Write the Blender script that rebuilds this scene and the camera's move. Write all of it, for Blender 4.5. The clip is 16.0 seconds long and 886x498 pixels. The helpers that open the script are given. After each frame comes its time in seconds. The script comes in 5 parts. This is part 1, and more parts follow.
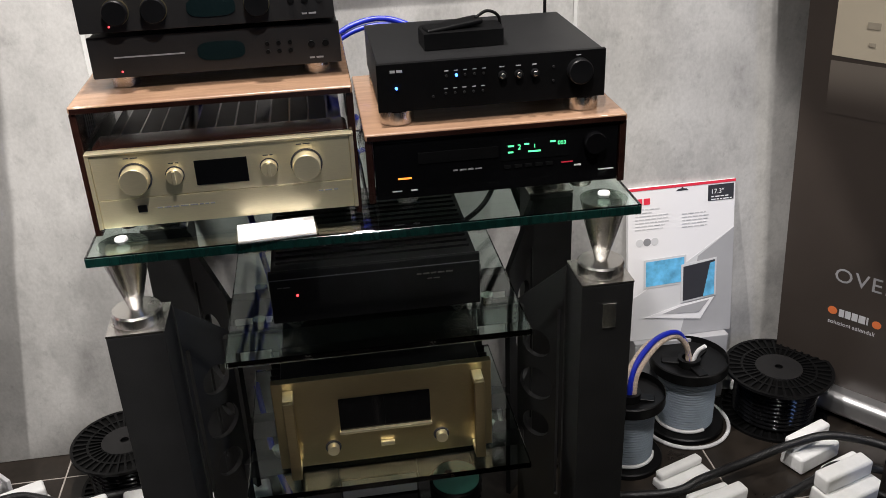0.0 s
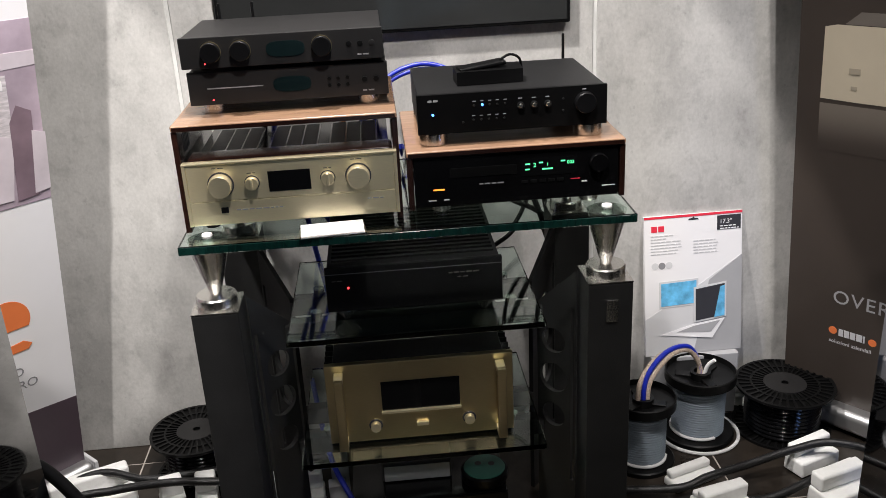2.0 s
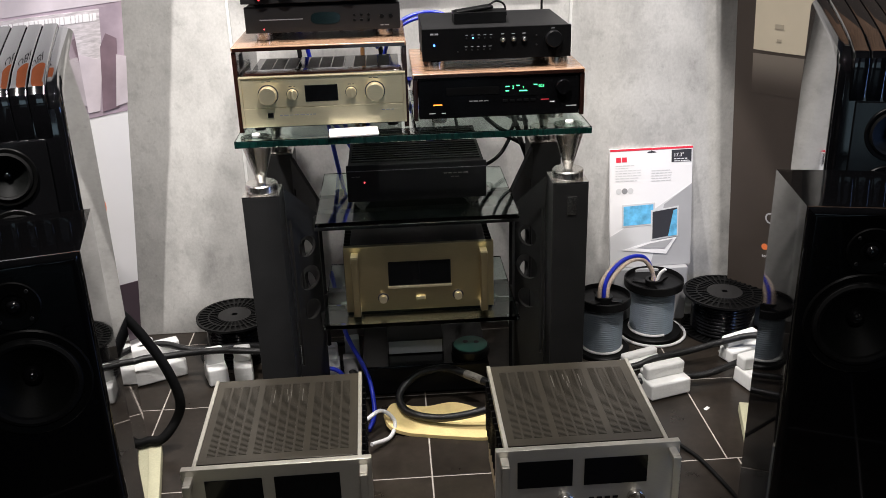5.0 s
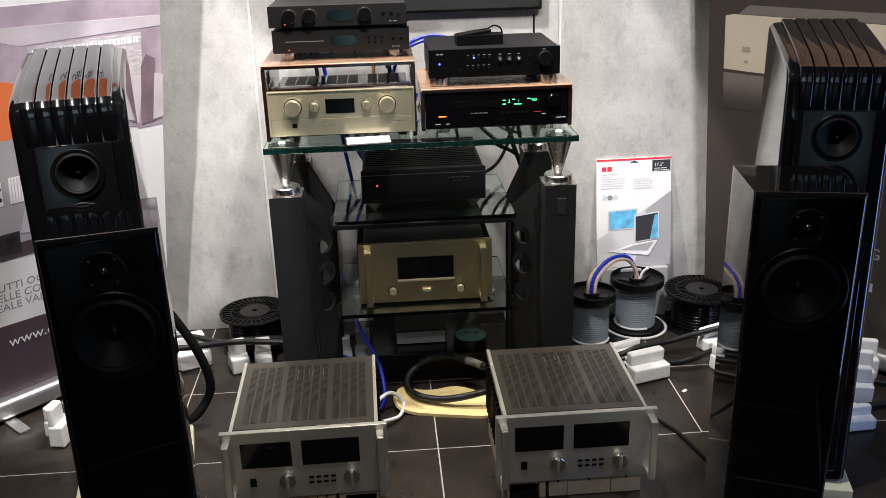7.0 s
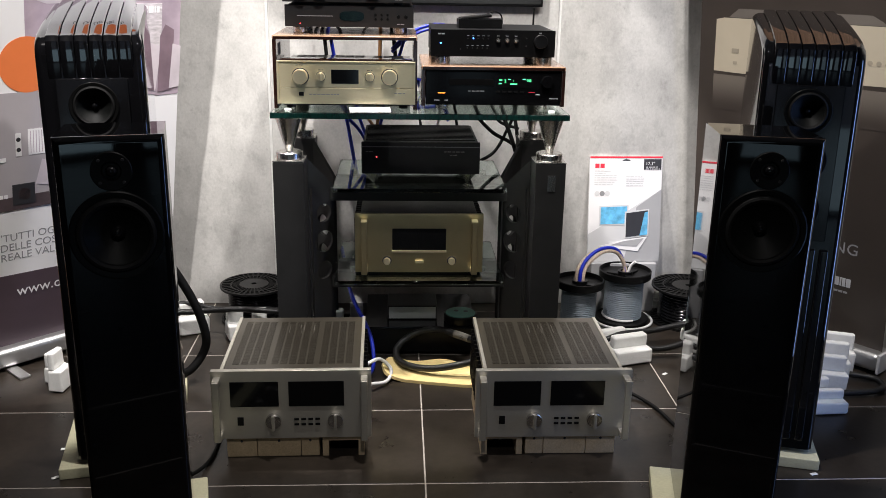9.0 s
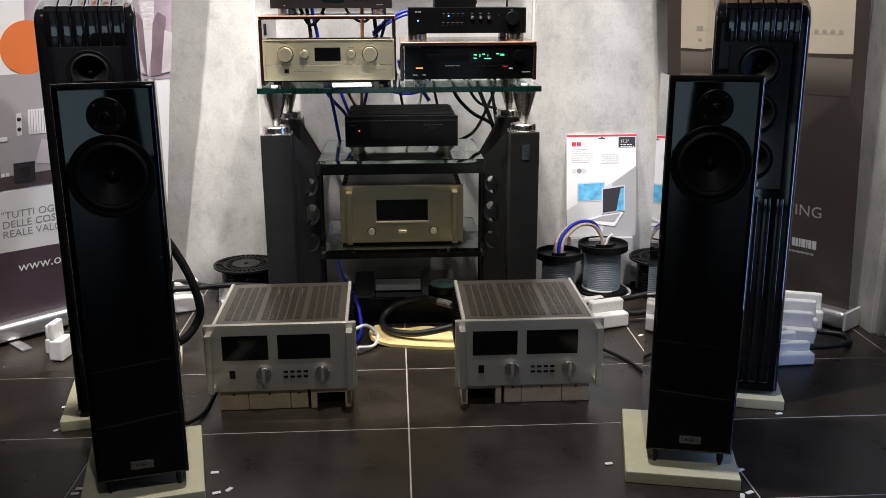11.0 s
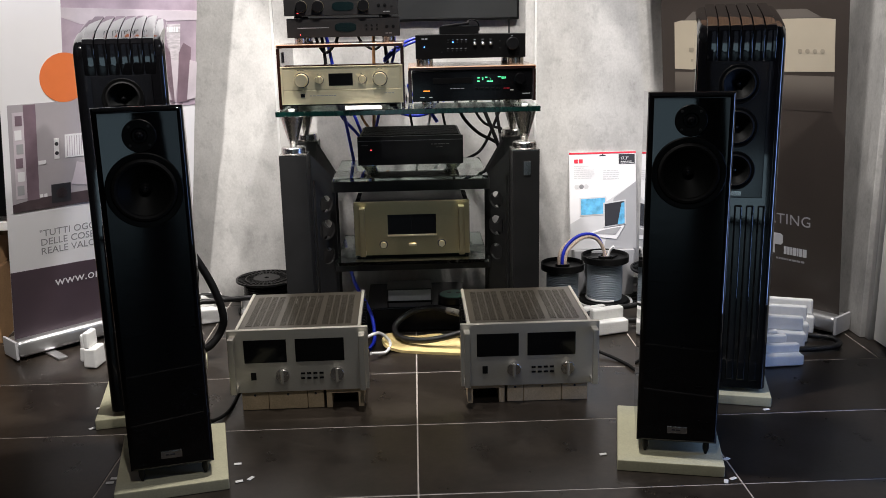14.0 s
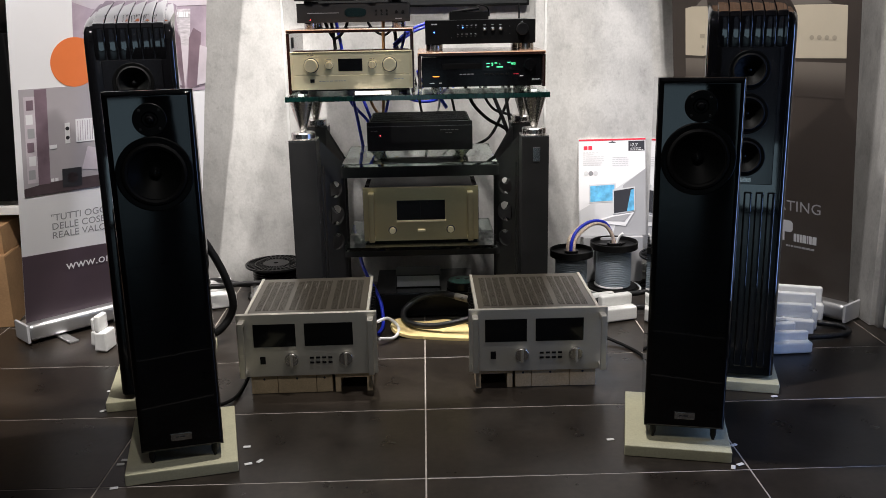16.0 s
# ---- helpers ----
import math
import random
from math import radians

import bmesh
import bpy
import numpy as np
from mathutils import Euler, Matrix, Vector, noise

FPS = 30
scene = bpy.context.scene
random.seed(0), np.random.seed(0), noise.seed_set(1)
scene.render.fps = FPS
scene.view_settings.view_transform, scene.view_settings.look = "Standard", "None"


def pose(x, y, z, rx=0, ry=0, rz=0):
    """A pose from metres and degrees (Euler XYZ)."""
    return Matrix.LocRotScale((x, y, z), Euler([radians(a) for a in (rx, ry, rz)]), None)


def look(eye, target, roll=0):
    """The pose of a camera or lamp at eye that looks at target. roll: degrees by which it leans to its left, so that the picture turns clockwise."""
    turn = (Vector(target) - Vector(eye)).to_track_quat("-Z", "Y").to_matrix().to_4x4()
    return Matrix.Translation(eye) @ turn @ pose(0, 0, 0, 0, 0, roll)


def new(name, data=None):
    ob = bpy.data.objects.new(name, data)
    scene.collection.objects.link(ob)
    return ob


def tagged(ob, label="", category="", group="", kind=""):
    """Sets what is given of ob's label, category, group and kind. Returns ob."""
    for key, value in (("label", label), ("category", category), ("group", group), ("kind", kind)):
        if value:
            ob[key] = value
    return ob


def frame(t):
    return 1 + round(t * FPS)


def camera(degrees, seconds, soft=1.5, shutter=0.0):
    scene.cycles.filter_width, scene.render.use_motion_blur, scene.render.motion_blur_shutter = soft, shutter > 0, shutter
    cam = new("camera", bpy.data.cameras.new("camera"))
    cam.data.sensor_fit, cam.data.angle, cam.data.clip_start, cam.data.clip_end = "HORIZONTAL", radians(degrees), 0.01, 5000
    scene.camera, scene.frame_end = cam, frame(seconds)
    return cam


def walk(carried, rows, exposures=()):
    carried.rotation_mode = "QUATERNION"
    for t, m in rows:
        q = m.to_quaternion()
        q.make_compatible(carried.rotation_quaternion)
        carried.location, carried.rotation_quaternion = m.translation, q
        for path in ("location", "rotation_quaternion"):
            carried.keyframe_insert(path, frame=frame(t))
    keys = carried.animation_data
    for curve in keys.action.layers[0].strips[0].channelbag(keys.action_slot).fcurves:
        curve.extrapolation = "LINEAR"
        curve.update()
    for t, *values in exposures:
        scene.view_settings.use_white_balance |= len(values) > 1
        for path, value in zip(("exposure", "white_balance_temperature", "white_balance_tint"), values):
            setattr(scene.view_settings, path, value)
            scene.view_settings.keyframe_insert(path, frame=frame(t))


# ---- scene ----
cam = camera(52.3, 16.0, 0.6)
PATH = [
    (0, (-0.066, 0.484, 1.624), (0.166, 2.259, 0.733), -2.4),
    (0.5, (-0.104, 0.352, 1.617), (0.129, 2.154, 0.782), -2.2),
    (1, (-0.115, 0.264, 1.641), (0.091, 2.086, 0.844), -2.1),
    (1.5, (-0.071, 0.191, 1.626), (0.074, 2.033, 0.86), -2.6),
    (2, (-0.048, 0.122, 1.63), (0.069, 1.973, 0.882), -3.0),
    (2.5, (-0.034, 0.06, 1.666), (0.074, 1.915, 0.926), -3.7),
    (3, (-0.055, -0.067, 1.663), (0.065, 1.786, 0.92), -3.9),
    (3.5, (-0.097, -0.239, 1.649), (0.039, 1.611, 0.902), -3.6),
    (4, (-0.105, -0.349, 1.625), (0.033, 1.493, 0.859), -2.9),
    (4.5, (-0.071, -0.405, 1.593), (0.039, 1.439, 0.827), -2.2),
    (4.7, (-0.057, -0.439, 1.596), (0.04, 1.405, 0.828), -1.7),
    (6.8, (-0.119, -0.788, 1.643), (-0.012, 1.079, 0.934), -1.9),
    (7, (-0.12, -0.82, 1.636), (-0.002, 1.045, 0.924), -1.6),
    (7.5, (-0.099, -0.881, 1.606), (0.027, 0.981, 0.887), -0.5),
    (8, (-0.085, -0.93, 1.555), (0.025, 0.939, 0.852), 0.4),
    (8.5, (-0.074, -0.98, 1.496), (0.023, 0.908, 0.84), 0.8),
    (9, (-0.076, -1.038, 1.415), (0.024, 0.868, 0.814), 1.0),
    (9.5, (-0.058, -1.095, 1.296), (0.058, 0.821, 0.732), 1.0),
    (9.7, (-0.051, -1.117, 1.269), (0.072, 0.799, 0.711), 0.9),
    (11.8, (-0.006, -1.328, 1.246), (0.078, 0.6, 0.721), -0.8),
    (12, (-0.001, -1.35, 1.243), (0.08, 0.58, 0.725), -0.8),
    (12.5, (0.014, -1.407, 1.249), (0.087, 0.527, 0.743), -1.0),
    (13, (0.014, -1.452, 1.257), (0.08, 0.484, 0.76), -1.0),
    (13.5, (0.019, -1.469, 1.259), (0.081, 0.469, 0.77), -1.1),
    (14, (0.022, -1.465, 1.255), (0.077, 0.475, 0.768), -1.2),
    (14.5, (0.021, -1.469, 1.256), (0.069, 0.469, 0.765), -1.2),
    (15, (0.022, -1.472, 1.251), (0.062, 0.465, 0.753), -1.1),
    (15.5, (0.023, -1.471, 1.249), (0.057, 0.463, 0.742), -1.0),
    (16, (0.023, -1.472, 1.248), (0.057, 0.461, 0.736), -1.1),
]
walk(cam, [(t, look(eye, target, roll)) for t, eye, target, roll in PATH],
     [(0, -0.53), (1, -0.42), (3, -0.4), (4.5, -0.2), (7, -0.07), (9.5, 0.0), (12, 0.0), (16, 0.0)])

# ---- light ----
world = bpy.data.worlds.new("room_world")
world.use_nodes = True
world.node_tree.nodes["Background"].inputs["Color"].default_value = (0.5, 0.6, 0.8, 1)
world.node_tree.nodes["Background"].inputs["Strength"].default_value = 0.15
scene.world = world


def spot(eye, target, watts, degrees, blend, color=(1, 0.95, 0.87), size=0.04):
    d = bpy.data.lights.new("ceiling_spot", "SPOT")
    d.energy, d.color, d.spot_size, d.spot_blend, d.shadow_soft_size = watts, color, radians(degrees), blend, size
    new("ceiling_spot", d).matrix_basis = look(eye, target)


def panel_light(name, eye, target, w, h, watts, color):
    d = bpy.data.lights.new(name, "AREA")
    d.shape, d.size, d.size_y, d.energy, d.color = "RECTANGLE", w, h, watts, color
    new(name, d).matrix_basis = look(eye, target)


WARM = (1, 0.95, 0.92)
spot((-0.22, 2.0, 2.82), (-0.16, 2.66, 0.80), 290, 66, 0.06, WARM)
spot((1.10, 1.40, 2.8), (1.12, 2.66, 0.75), 125, 56, 0.08, WARM)
spot((-1.0, 0.7, 2.82), (-1.38, 2.05, 1.0), 340, 50, 0.15, WARM)
spot((1.0, 0.6, 2.82), (1.5, 2.15, 1.25), 135, 42, 0.35, WARM)
spot((0.05, 1.05, 2.82), (0.05, 1.65, 0.0), 188, 88, 0.6, WARM)
spot((0.0, -0.9, 2.82), (0.0, 1.4, 0.15), 62, 46, 0.6, WARM)
panel_light("rear_window_light", (-0.165, -4.27, 0.34), (-0.165, 0, 0.34), 0.68, 0.58, 1.25, (0.6, 0.86, 1.0))
panel_light("rear_window_light", (0.67, -4.27, 0.4), (0.67, 0, 0.4), 0.46, 0.7, 0.5, (0.6, 0.86, 1.0))
panel_light("side_window_light", (1.84, 0.80, 0.84), (0.0, 0.80, 0.84), 0.30, 1.38, 9, (0.28, 0.46, 1.0))
# ---- helpers of this scene ----
def material(name, color, rough=0.5, metal=0.0, var=0.15, scale=8.0, bump=0.0, bscale=60.0, coat=0.0, spec=0.5, stretch=(1, 1, 1), rvar=0.0, fine=0.0):
    m = bpy.data.materials.new(name)
    m.use_nodes = True
    nt = m.node_tree
    b = nt.nodes["Principled BSDF"]
    b.inputs["Roughness"].default_value, b.inputs["Metallic"].default_value = rough, metal
    b.inputs["Coat Weight"].default_value, b.inputs["Coat Roughness"].default_value = coat, 0.03
    b.inputs["Specular IOR Level"].default_value = spec
    tc, mp = nt.nodes.new("ShaderNodeTexCoord"), nt.nodes.new("ShaderNodeMapping")
    mp.inputs["Scale"].default_value = stretch
    nt.links.new(tc.outputs["Object"], mp.inputs["Vector"])
    n1 = nt.nodes.new("ShaderNodeTexNoise")
    n1.inputs["Scale"].default_value, n1.inputs["Detail"].default_value, n1.inputs["Roughness"].default_value = scale, 6, 0.6
    nt.links.new(mp.outputs[0], n1.inputs["Vector"])
    ramp = nt.nodes.new("ShaderNodeValToRGB")
    lo = [c * (1 - var) for c in color]
    hi = [min(1, c * (1 + var)) for c in color]
    ramp.color_ramp.elements[0].position, ramp.color_ramp.elements[1].position = 0.3, 0.7
    ramp.color_ramp.elements[0].color, ramp.color_ramp.elements[1].color = (*lo, 1), (*hi, 1)
    nt.links.new(n1.outputs["Fac"], ramp.inputs["Fac"])
    last = ramp.outputs["Color"]
    n2 = nt.nodes.new("ShaderNodeTexNoise")
    n2.inputs["Scale"].default_value, n2.inputs["Detail"].default_value = bscale, 4
    nt.links.new(mp.outputs[0], n2.inputs["Vector"])
    if fine:
        mix = nt.nodes.new("ShaderNodeMixRGB")
        mix.blend_type, mix.inputs["Fac"].default_value = "OVERLAY", fine
        nt.links.new(last, mix.inputs["Color1"])
        nt.links.new(n2.outputs["Fac"], mix.inputs["Color2"])
        last = mix.outputs["Color"]
    nt.links.new(last, b.inputs["Base Color"])
    if rvar:
        mr = nt.nodes.new("ShaderNodeMapRange")
        mr.inputs["To Min"].default_value, mr.inputs["To Max"].default_value = max(0.02, rough - rvar), min(1, rough + rvar)
        nt.links.new(n1.outputs["Fac"], mr.inputs["Value"])
        nt.links.new(mr.outputs[0], b.inputs["Roughness"])
    if bump:
        bp = nt.nodes.new("ShaderNodeBump")
        bp.inputs["Strength"].default_value, bp.inputs["Distance"].default_value = bump, 0.002
        nt.links.new(n2.outputs["Fac"], bp.inputs["Height"])
        nt.links.new(bp.outputs[0], b.inputs["Normal"])
    return m


def glowing(name, color, strength):
    m = bpy.data.materials.new(name)
    m.use_nodes = True
    b = m.node_tree.nodes["Principled BSDF"]
    b.inputs["Base Color"].default_value = (*[c * 0.3 for c in color], 1)
    b.inputs["Emission Color"].default_value, b.inputs["Emission Strength"].default_value = (*color, 1), strength
    return m


def add_box(bm, x0, x1, y0, y1, z0, z1):
    vs = [bm.verts.new((x, y, z)) for z in (z0, z1) for y in (y0, y1) for x in (x0, x1)]
    for f in ((0, 2, 3, 1), (4, 5, 7, 6), (0, 1, 5, 4), (2, 6, 7, 3), (0, 4, 6, 2), (1, 3, 7, 5)):
        bm.faces.new([vs[i] for i in f])
    return vs


def box(x0, x1, y0, y1, z0, z1, bev=0.0, seg=2):
    bm = bmesh.new()
    add_box(bm, x0, x1, y0, y1, z0, z1)
    if bev:
        bmesh.ops.bevel(bm, geom=list(bm.edges), offset=bev, segments=seg, affect="EDGES", profile=0.5)
    return bm


def lathe(profile, seg=40, m=None):
    """Turns (radius, height) round the z axis; m moves the result."""
    bm = bmesh.new()
    rings = []
    for r, z in profile:
        if r < 1e-6:
            rings.append([bm.verts.new((0, 0, z))])
        else:
            rings.append([bm.verts.new((r * math.cos(2 * math.pi * i / seg), r * math.sin(2 * math.pi * i / seg), z)) for i in range(seg)])
    for a, b in zip(rings, rings[1:]):
        for i in range(seg):
            j = (i + 1) % seg
            if len(a) == 1 and len(b) > 1:
                bm.faces.new((a[0], b[j], b[i]))
            elif len(b) == 1 and len(a) > 1:
                bm.faces.new((a[i], a[j], b[0]))
            elif len(a) > 1:
                bm.faces.new((a[i], a[j], b[j], b[i]))
    bmesh.ops.recalc_face_normals(bm, faces=bm.faces)
    if m is not None:
        bm.transform(m)
    return bm


def carved(bm, cutters):
    """The mesh bm with the cutters taken out of it."""
    obs = []
    for b in (bm, *cutters):
        me = bpy.data.meshes.new("carving")
        b.to_mesh(me)
        b.free()
        o = bpy.data.objects.new("carving", me)
        scene.collection.objects.link(o)
        obs.append(o)
    for o in obs[1:]:
        md = obs[0].modifiers.new("cut", "BOOLEAN")
        md.operation, md.object, md.solver = "DIFFERENCE", o, "EXACT"
    me = bpy.data.meshes.new_from_object(obs[0].evaluated_get(bpy.context.evaluated_depsgraph_get()))
    out = bmesh.new()
    out.from_mesh(me)
    for o in obs:
        d = o.data
        bpy.data.objects.remove(o)
        bpy.data.meshes.remove(d)
    bpy.data.meshes.remove(me)
    return out


def bore(x, z, r, y0=-0.03, y1=0.05):
    return lathe([(0, -y1), (r, -y1), (r, -y0), (0, -y0)], 48, Matrix.Translation((x, 0, z)) @ FRONT)


FRONT = Matrix.Rotation(radians(90), 4, "X")      # turns the lathe's z axis to -y, towards the viewer


def knob(r, d, x, z, y=0.0):
    return lathe([(0, 0), (r * 1.0, 0), (r, d * 0.88), (r * 0.93, d), (0, d)], 32, Matrix.Translation((x, y, z)) @ FRONT)


def smooth_path(pts, n=8):
    """A rounded line through the points."""
    P = [Vector(p) for p in pts]
    P = [2 * P[0] - P[1]] + P + [2 * P[-1] - P[-2]]
    out = []
    for i in range(1, len(P) - 2):
        for k in range(n):
            t = k / n
            a, b, c, d = P[i - 1], P[i], P[i + 1], P[i + 2]
            out.append(0.5 * ((2 * b) + (c - a) * t + (2 * a - 5 * b + 4 * c - d) * t * t + (3 * b - a - 3 * c + d) * t ** 3))
    return out + [P[-2]]


def tube(pts, r, n=8, seg=10):
    path = smooth_path(pts, n)
    bm = bmesh.new()
    rings, up = [], Vector((0.13, 0.21, 1)).normalized()
    for i, p in enumerate(path):
        d = (path[min(i + 1, len(path) - 1)] - path[max(i - 1, 0)]).normalized()
        s = d.cross(up)
        s = s.normalized() if s.length > 1e-4 else Vector((1, 0, 0))
        up = s.cross(d).normalized()
        rings.append([bm.verts.new(p + r * (math.cos(2 * math.pi * k / seg) * s + math.sin(2 * math.pi * k / seg) * up)) for k in range(seg)])
    for a, b in zip(rings, rings[1:]):
        for k in range(seg):
            bm.faces.new((a[k], a[(k + 1) % seg], b[(k + 1) % seg], b[k]))
    bm.faces.new(rings[0])
    bm.faces.new(rings[-1][::-1])
    bmesh.ops.recalc_face_normals(bm, faces=bm.faces)
    return bm


def finish(me, material_, angle=32):
    me.materials.append(material_)
    me.polygons.foreach_set("use_smooth", [True] * len(me.polygons))
    me.set_sharp_from_angle(angle=radians(angle))
    if len(me.loops) < 12000:
        # large faces keep their flatness next to small bevels
        near, limit = [[] for _ in me.vertices], math.cos(radians(angle))
        for p in me.polygons:
            for v in p.vertices:
                near[v].append((p.normal.copy(), p.area))
        out = [None] * len(me.loops)
        for p in me.polygons:
            for li in p.loop_indices:
                n = Vector((0, 0, 0))
                for q, a in near[me.loops[li].vertex_index]:
                    if q.dot(p.normal) > limit:
                        n += q * a
                out[li] = n.normalized() if n.length > 1e-12 else p.normal.copy()
        me.normals_split_custom_set(out)
    return me


def part(name, bm, material_, parent, label="", m=None):
    me = bpy.data.meshes.new(name)
    bm.to_mesh(me)
    bm.free()
    ob = new(name, finish(me, material_))
    ob.parent = parent
    if m is not None:
        ob.matrix_basis = m
    return tagged(ob, label)


def again(ob, m, parent=None):
    """One more object on the same mesh."""
    o = new(ob.name.split(".")[0], ob.data)
    o.parent = parent or ob.parent
    o.matrix_basis = m
    return o


def thing(name, label, category, m, group="", kind=""):
    ob = new(name)
    ob.empty_display_size = 0.05
    ob.matrix_basis = m
    return tagged(ob, label, category, group, kind)


def single(name, bm, material_, label, category, m=None, group="", kind=""):
    ob = part(name, bm, material_, None, label, m)
    return tagged(ob, label, category, group, kind)


def outline(splines, depth):
    """A flat plate in the xy plane, depth thick, from closed outlines; inner ones are holes."""
    cu = bpy.data.curves.new("outline", "CURVE")
    cu.dimensions, cu.fill_mode, cu.extrude = "2D", "BOTH", depth / 2
    for pts in splines:
        s = cu.splines.new("POLY")
        s.points.add(len(pts) - 1)
        for p, q in zip(s.points, pts):
            p.co = (q[0], q[1], 0, 1)
        s.use_cyclic_u = True
    ob = bpy.data.objects.new("outline", cu)
    scene.collection.objects.link(ob)
    me = bpy.data.meshes.new_from_object(ob.evaluated_get(bpy.context.evaluated_depsgraph_get()))
    bm = bmesh.new()
    bm.from_mesh(me)
    bpy.data.objects.remove(ob)
    bpy.data.curves.remove(cu)
    bpy.data.meshes.remove(me)
    bmesh.ops.remove_doubles(bm, verts=bm.verts, dist=1e-5)
    return bm


def ring(cx, cy, r, n=28, r2=None):
    return [(cx + r * math.cos(2 * math.pi * i / n), cy + (r2 or r) * math.sin(2 * math.pi * i / n)) for i in range(n)]


def lettering(words, size, m, spacing=1.0, depth=0.0005):
    """Words as a mesh, standing up in the xz plane with the baseline at z = 0, facing -y."""
    cu = bpy.data.curves.new("lettering", "FONT")
    cu.body, cu.size, cu.extrude, cu.space_character = words, size, depth / 2, spacing
    cu.resolution_u = 3
    ob = bpy.data.objects.new("lettering", cu)
    scene.collection.objects.link(ob)
    me = bpy.data.meshes.new_from_object(ob.evaluated_get(bpy.context.evaluated_depsgraph_get()))
    bm = bmesh.new()
    bm.from_mesh(me)
    bpy.data.objects.remove(ob)
    bpy.data.curves.remove(cu)
    bpy.data.meshes.remove(me)
    bm.transform(m @ FRONT)
    return bm


def bars(rows, z0, dz, h, x0, y=-0.0006, depth=0.0006, seed=3):
    """Rows of plain bars that stand for small print; rows: lengths."""
    bm = bmesh.new()
    rnd = random.Random(seed)
    for i, w in enumerate(rows):
        x = x0
        while x < x0 + w - 0.004:
            k = min(rnd.uniform(0.006, 0.018), x0 + w - x)
            add_box(bm, x, x + k, y, y + depth, z0 - i * dz, z0 - i * dz + h)
            x += k + 0.003
    return bm


def at(x, y, z=0.0, rz=0.0):
    return pose(x, y, z, 0, 0, rz)


# ---- materials ----
DEEP_BLACK = material("deep_black_lacquer", (0.0025, 0.0025, 0.0028), 0.035, 0, 0.2, 5, 0, 60, coat=0.0, spec=0.5, rvar=0.01)
VENT_COVER = material("taupe_metal_cover", (0.052, 0.045, 0.034), 0.3, 0.35, 0.12, 24, 0.08, 300, rvar=0.05)
FAINT_PRINT = material("worn_print", (0.15, 0.14, 0.12), 0.5, 0, 0.4, 60)
DIM_PRINT = material("dim_print", (0.035, 0.033, 0.03), 0.5, 0, 0.4, 60)
VENT_DARK = material("vent_mesh_backing", (0.018, 0.016, 0.013), 0.4, 0.2, 0.15, 24)
LACQUER = material("black_lacquer", (0.003, 0.003, 0.0035), 0.05, 0, 0.2, 5, 0, 60, coat=0.8, spec=0.5, rvar=0.02)
BLACK_METAL = material("black_metal", (0.0045, 0.0045, 0.005), 0.42, 0.0, 0.2, 30, 0.15, 400, rvar=0.06, spec=0.2)
BLACK_GLOSS = material("black_acrylic", (0.004, 0.004, 0.0045), 0.12, 0, 0.2, 10)
BLACK_PLASTIC = material("black_plastic", (0.004, 0.004, 0.0042), 0.38, 0, 0.2, 20, 0.1, 200, spec=0.2)
AMP_BLACK = material("matt_black_paint", (0.0035, 0.0035, 0.0037), 0.5, 0, 0.2, 20, 0.1, 300, spec=0.1)
RUBBER = material("black_rubber", (0.006, 0.006, 0.006), 0.6, 0, 0.3, 30, 0.2, 200, spec=0.1)
DRIVER_BLACK = material("driver_frame_black", (0.003, 0.003, 0.003), 0.35, 0, 0.2, 20, 0.1, 200, spec=0.1)
PAPER_CONE = material("paper_cone", (0.004, 0.0044, 0.0042), 0.5, 0, 0.25, 60, 0.15, 300, spec=0.08)
CHARCOAL = material("charcoal_metal", (0.0115, 0.011, 0.0112), 0.5, 0.1, 0.15, 30, 0.1, 300)
DARK_COVER = material("dark_metal_cover", (0.011, 0.011, 0.0115), 0.5, 0.1, 0.15, 30, 0.1, 300, spec=0.3)
DARK_ACRYLIC = material("dark_acrylic", (0.003, 0.003, 0.0034), 0.1, 0, 0.2, 10, spec=0.16)
RACK_BLACK = material("rack_black_paint", (0.012, 0.012, 0.012), 0.55, 0.0, 0.18, 14, 0.2, 300, rvar=0.08, spec=0.3)
STEEL = material("brushed_steel", (0.62, 0.6, 0.57), 0.26, 1.0, 0.05, 40, 0.03, 200, rvar=0.04)
SILVER = material("silver_aluminium", (0.61, 0.585, 0.52), 0.42, 0.85, 0.06, 60, 0.12, 250, stretch=(1, 1, 20))
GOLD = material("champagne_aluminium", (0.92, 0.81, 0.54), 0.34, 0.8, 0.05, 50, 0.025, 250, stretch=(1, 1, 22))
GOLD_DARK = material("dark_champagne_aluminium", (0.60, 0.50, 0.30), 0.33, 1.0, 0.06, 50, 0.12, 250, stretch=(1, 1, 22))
# walnut with the light on the sleeve tops put into its colour
LIT_WALNUT = material("walnut_veneer", (0.33, 0.2, 0.125), 0.25, 0, 0.16, 9, 0.05, 90, coat=0.4, stretch=(1, 9, 9), fine=0.18)
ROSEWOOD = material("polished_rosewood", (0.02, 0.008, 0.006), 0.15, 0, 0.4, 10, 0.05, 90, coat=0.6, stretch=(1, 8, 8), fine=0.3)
MDF = material("raw_mdf", (0.52, 0.40, 0.25), 0.75, 0, 0.12, 18, 0.3, 250, fine=0.3)
FOAM = material("white_foam", (0.8, 0.8, 0.78), 0.8, 0, 0.05, 20, 0.5, 120, fine=0.1)
YELLOW_FOAM = material("yellow_foam", (0.8, 0.62, 0.28), 0.8, 0, 0.08, 20, 0.5, 120)
STONE = material("cast_stone_slab", (0.51, 0.49, 0.335), 0.7, 0, 0.1, 9, 0.3, 150, fine=0.15)
WHITE_PLASTIC = material("white_plastic", (0.75, 0.75, 0.74), 0.4, 0, 0.04, 10)
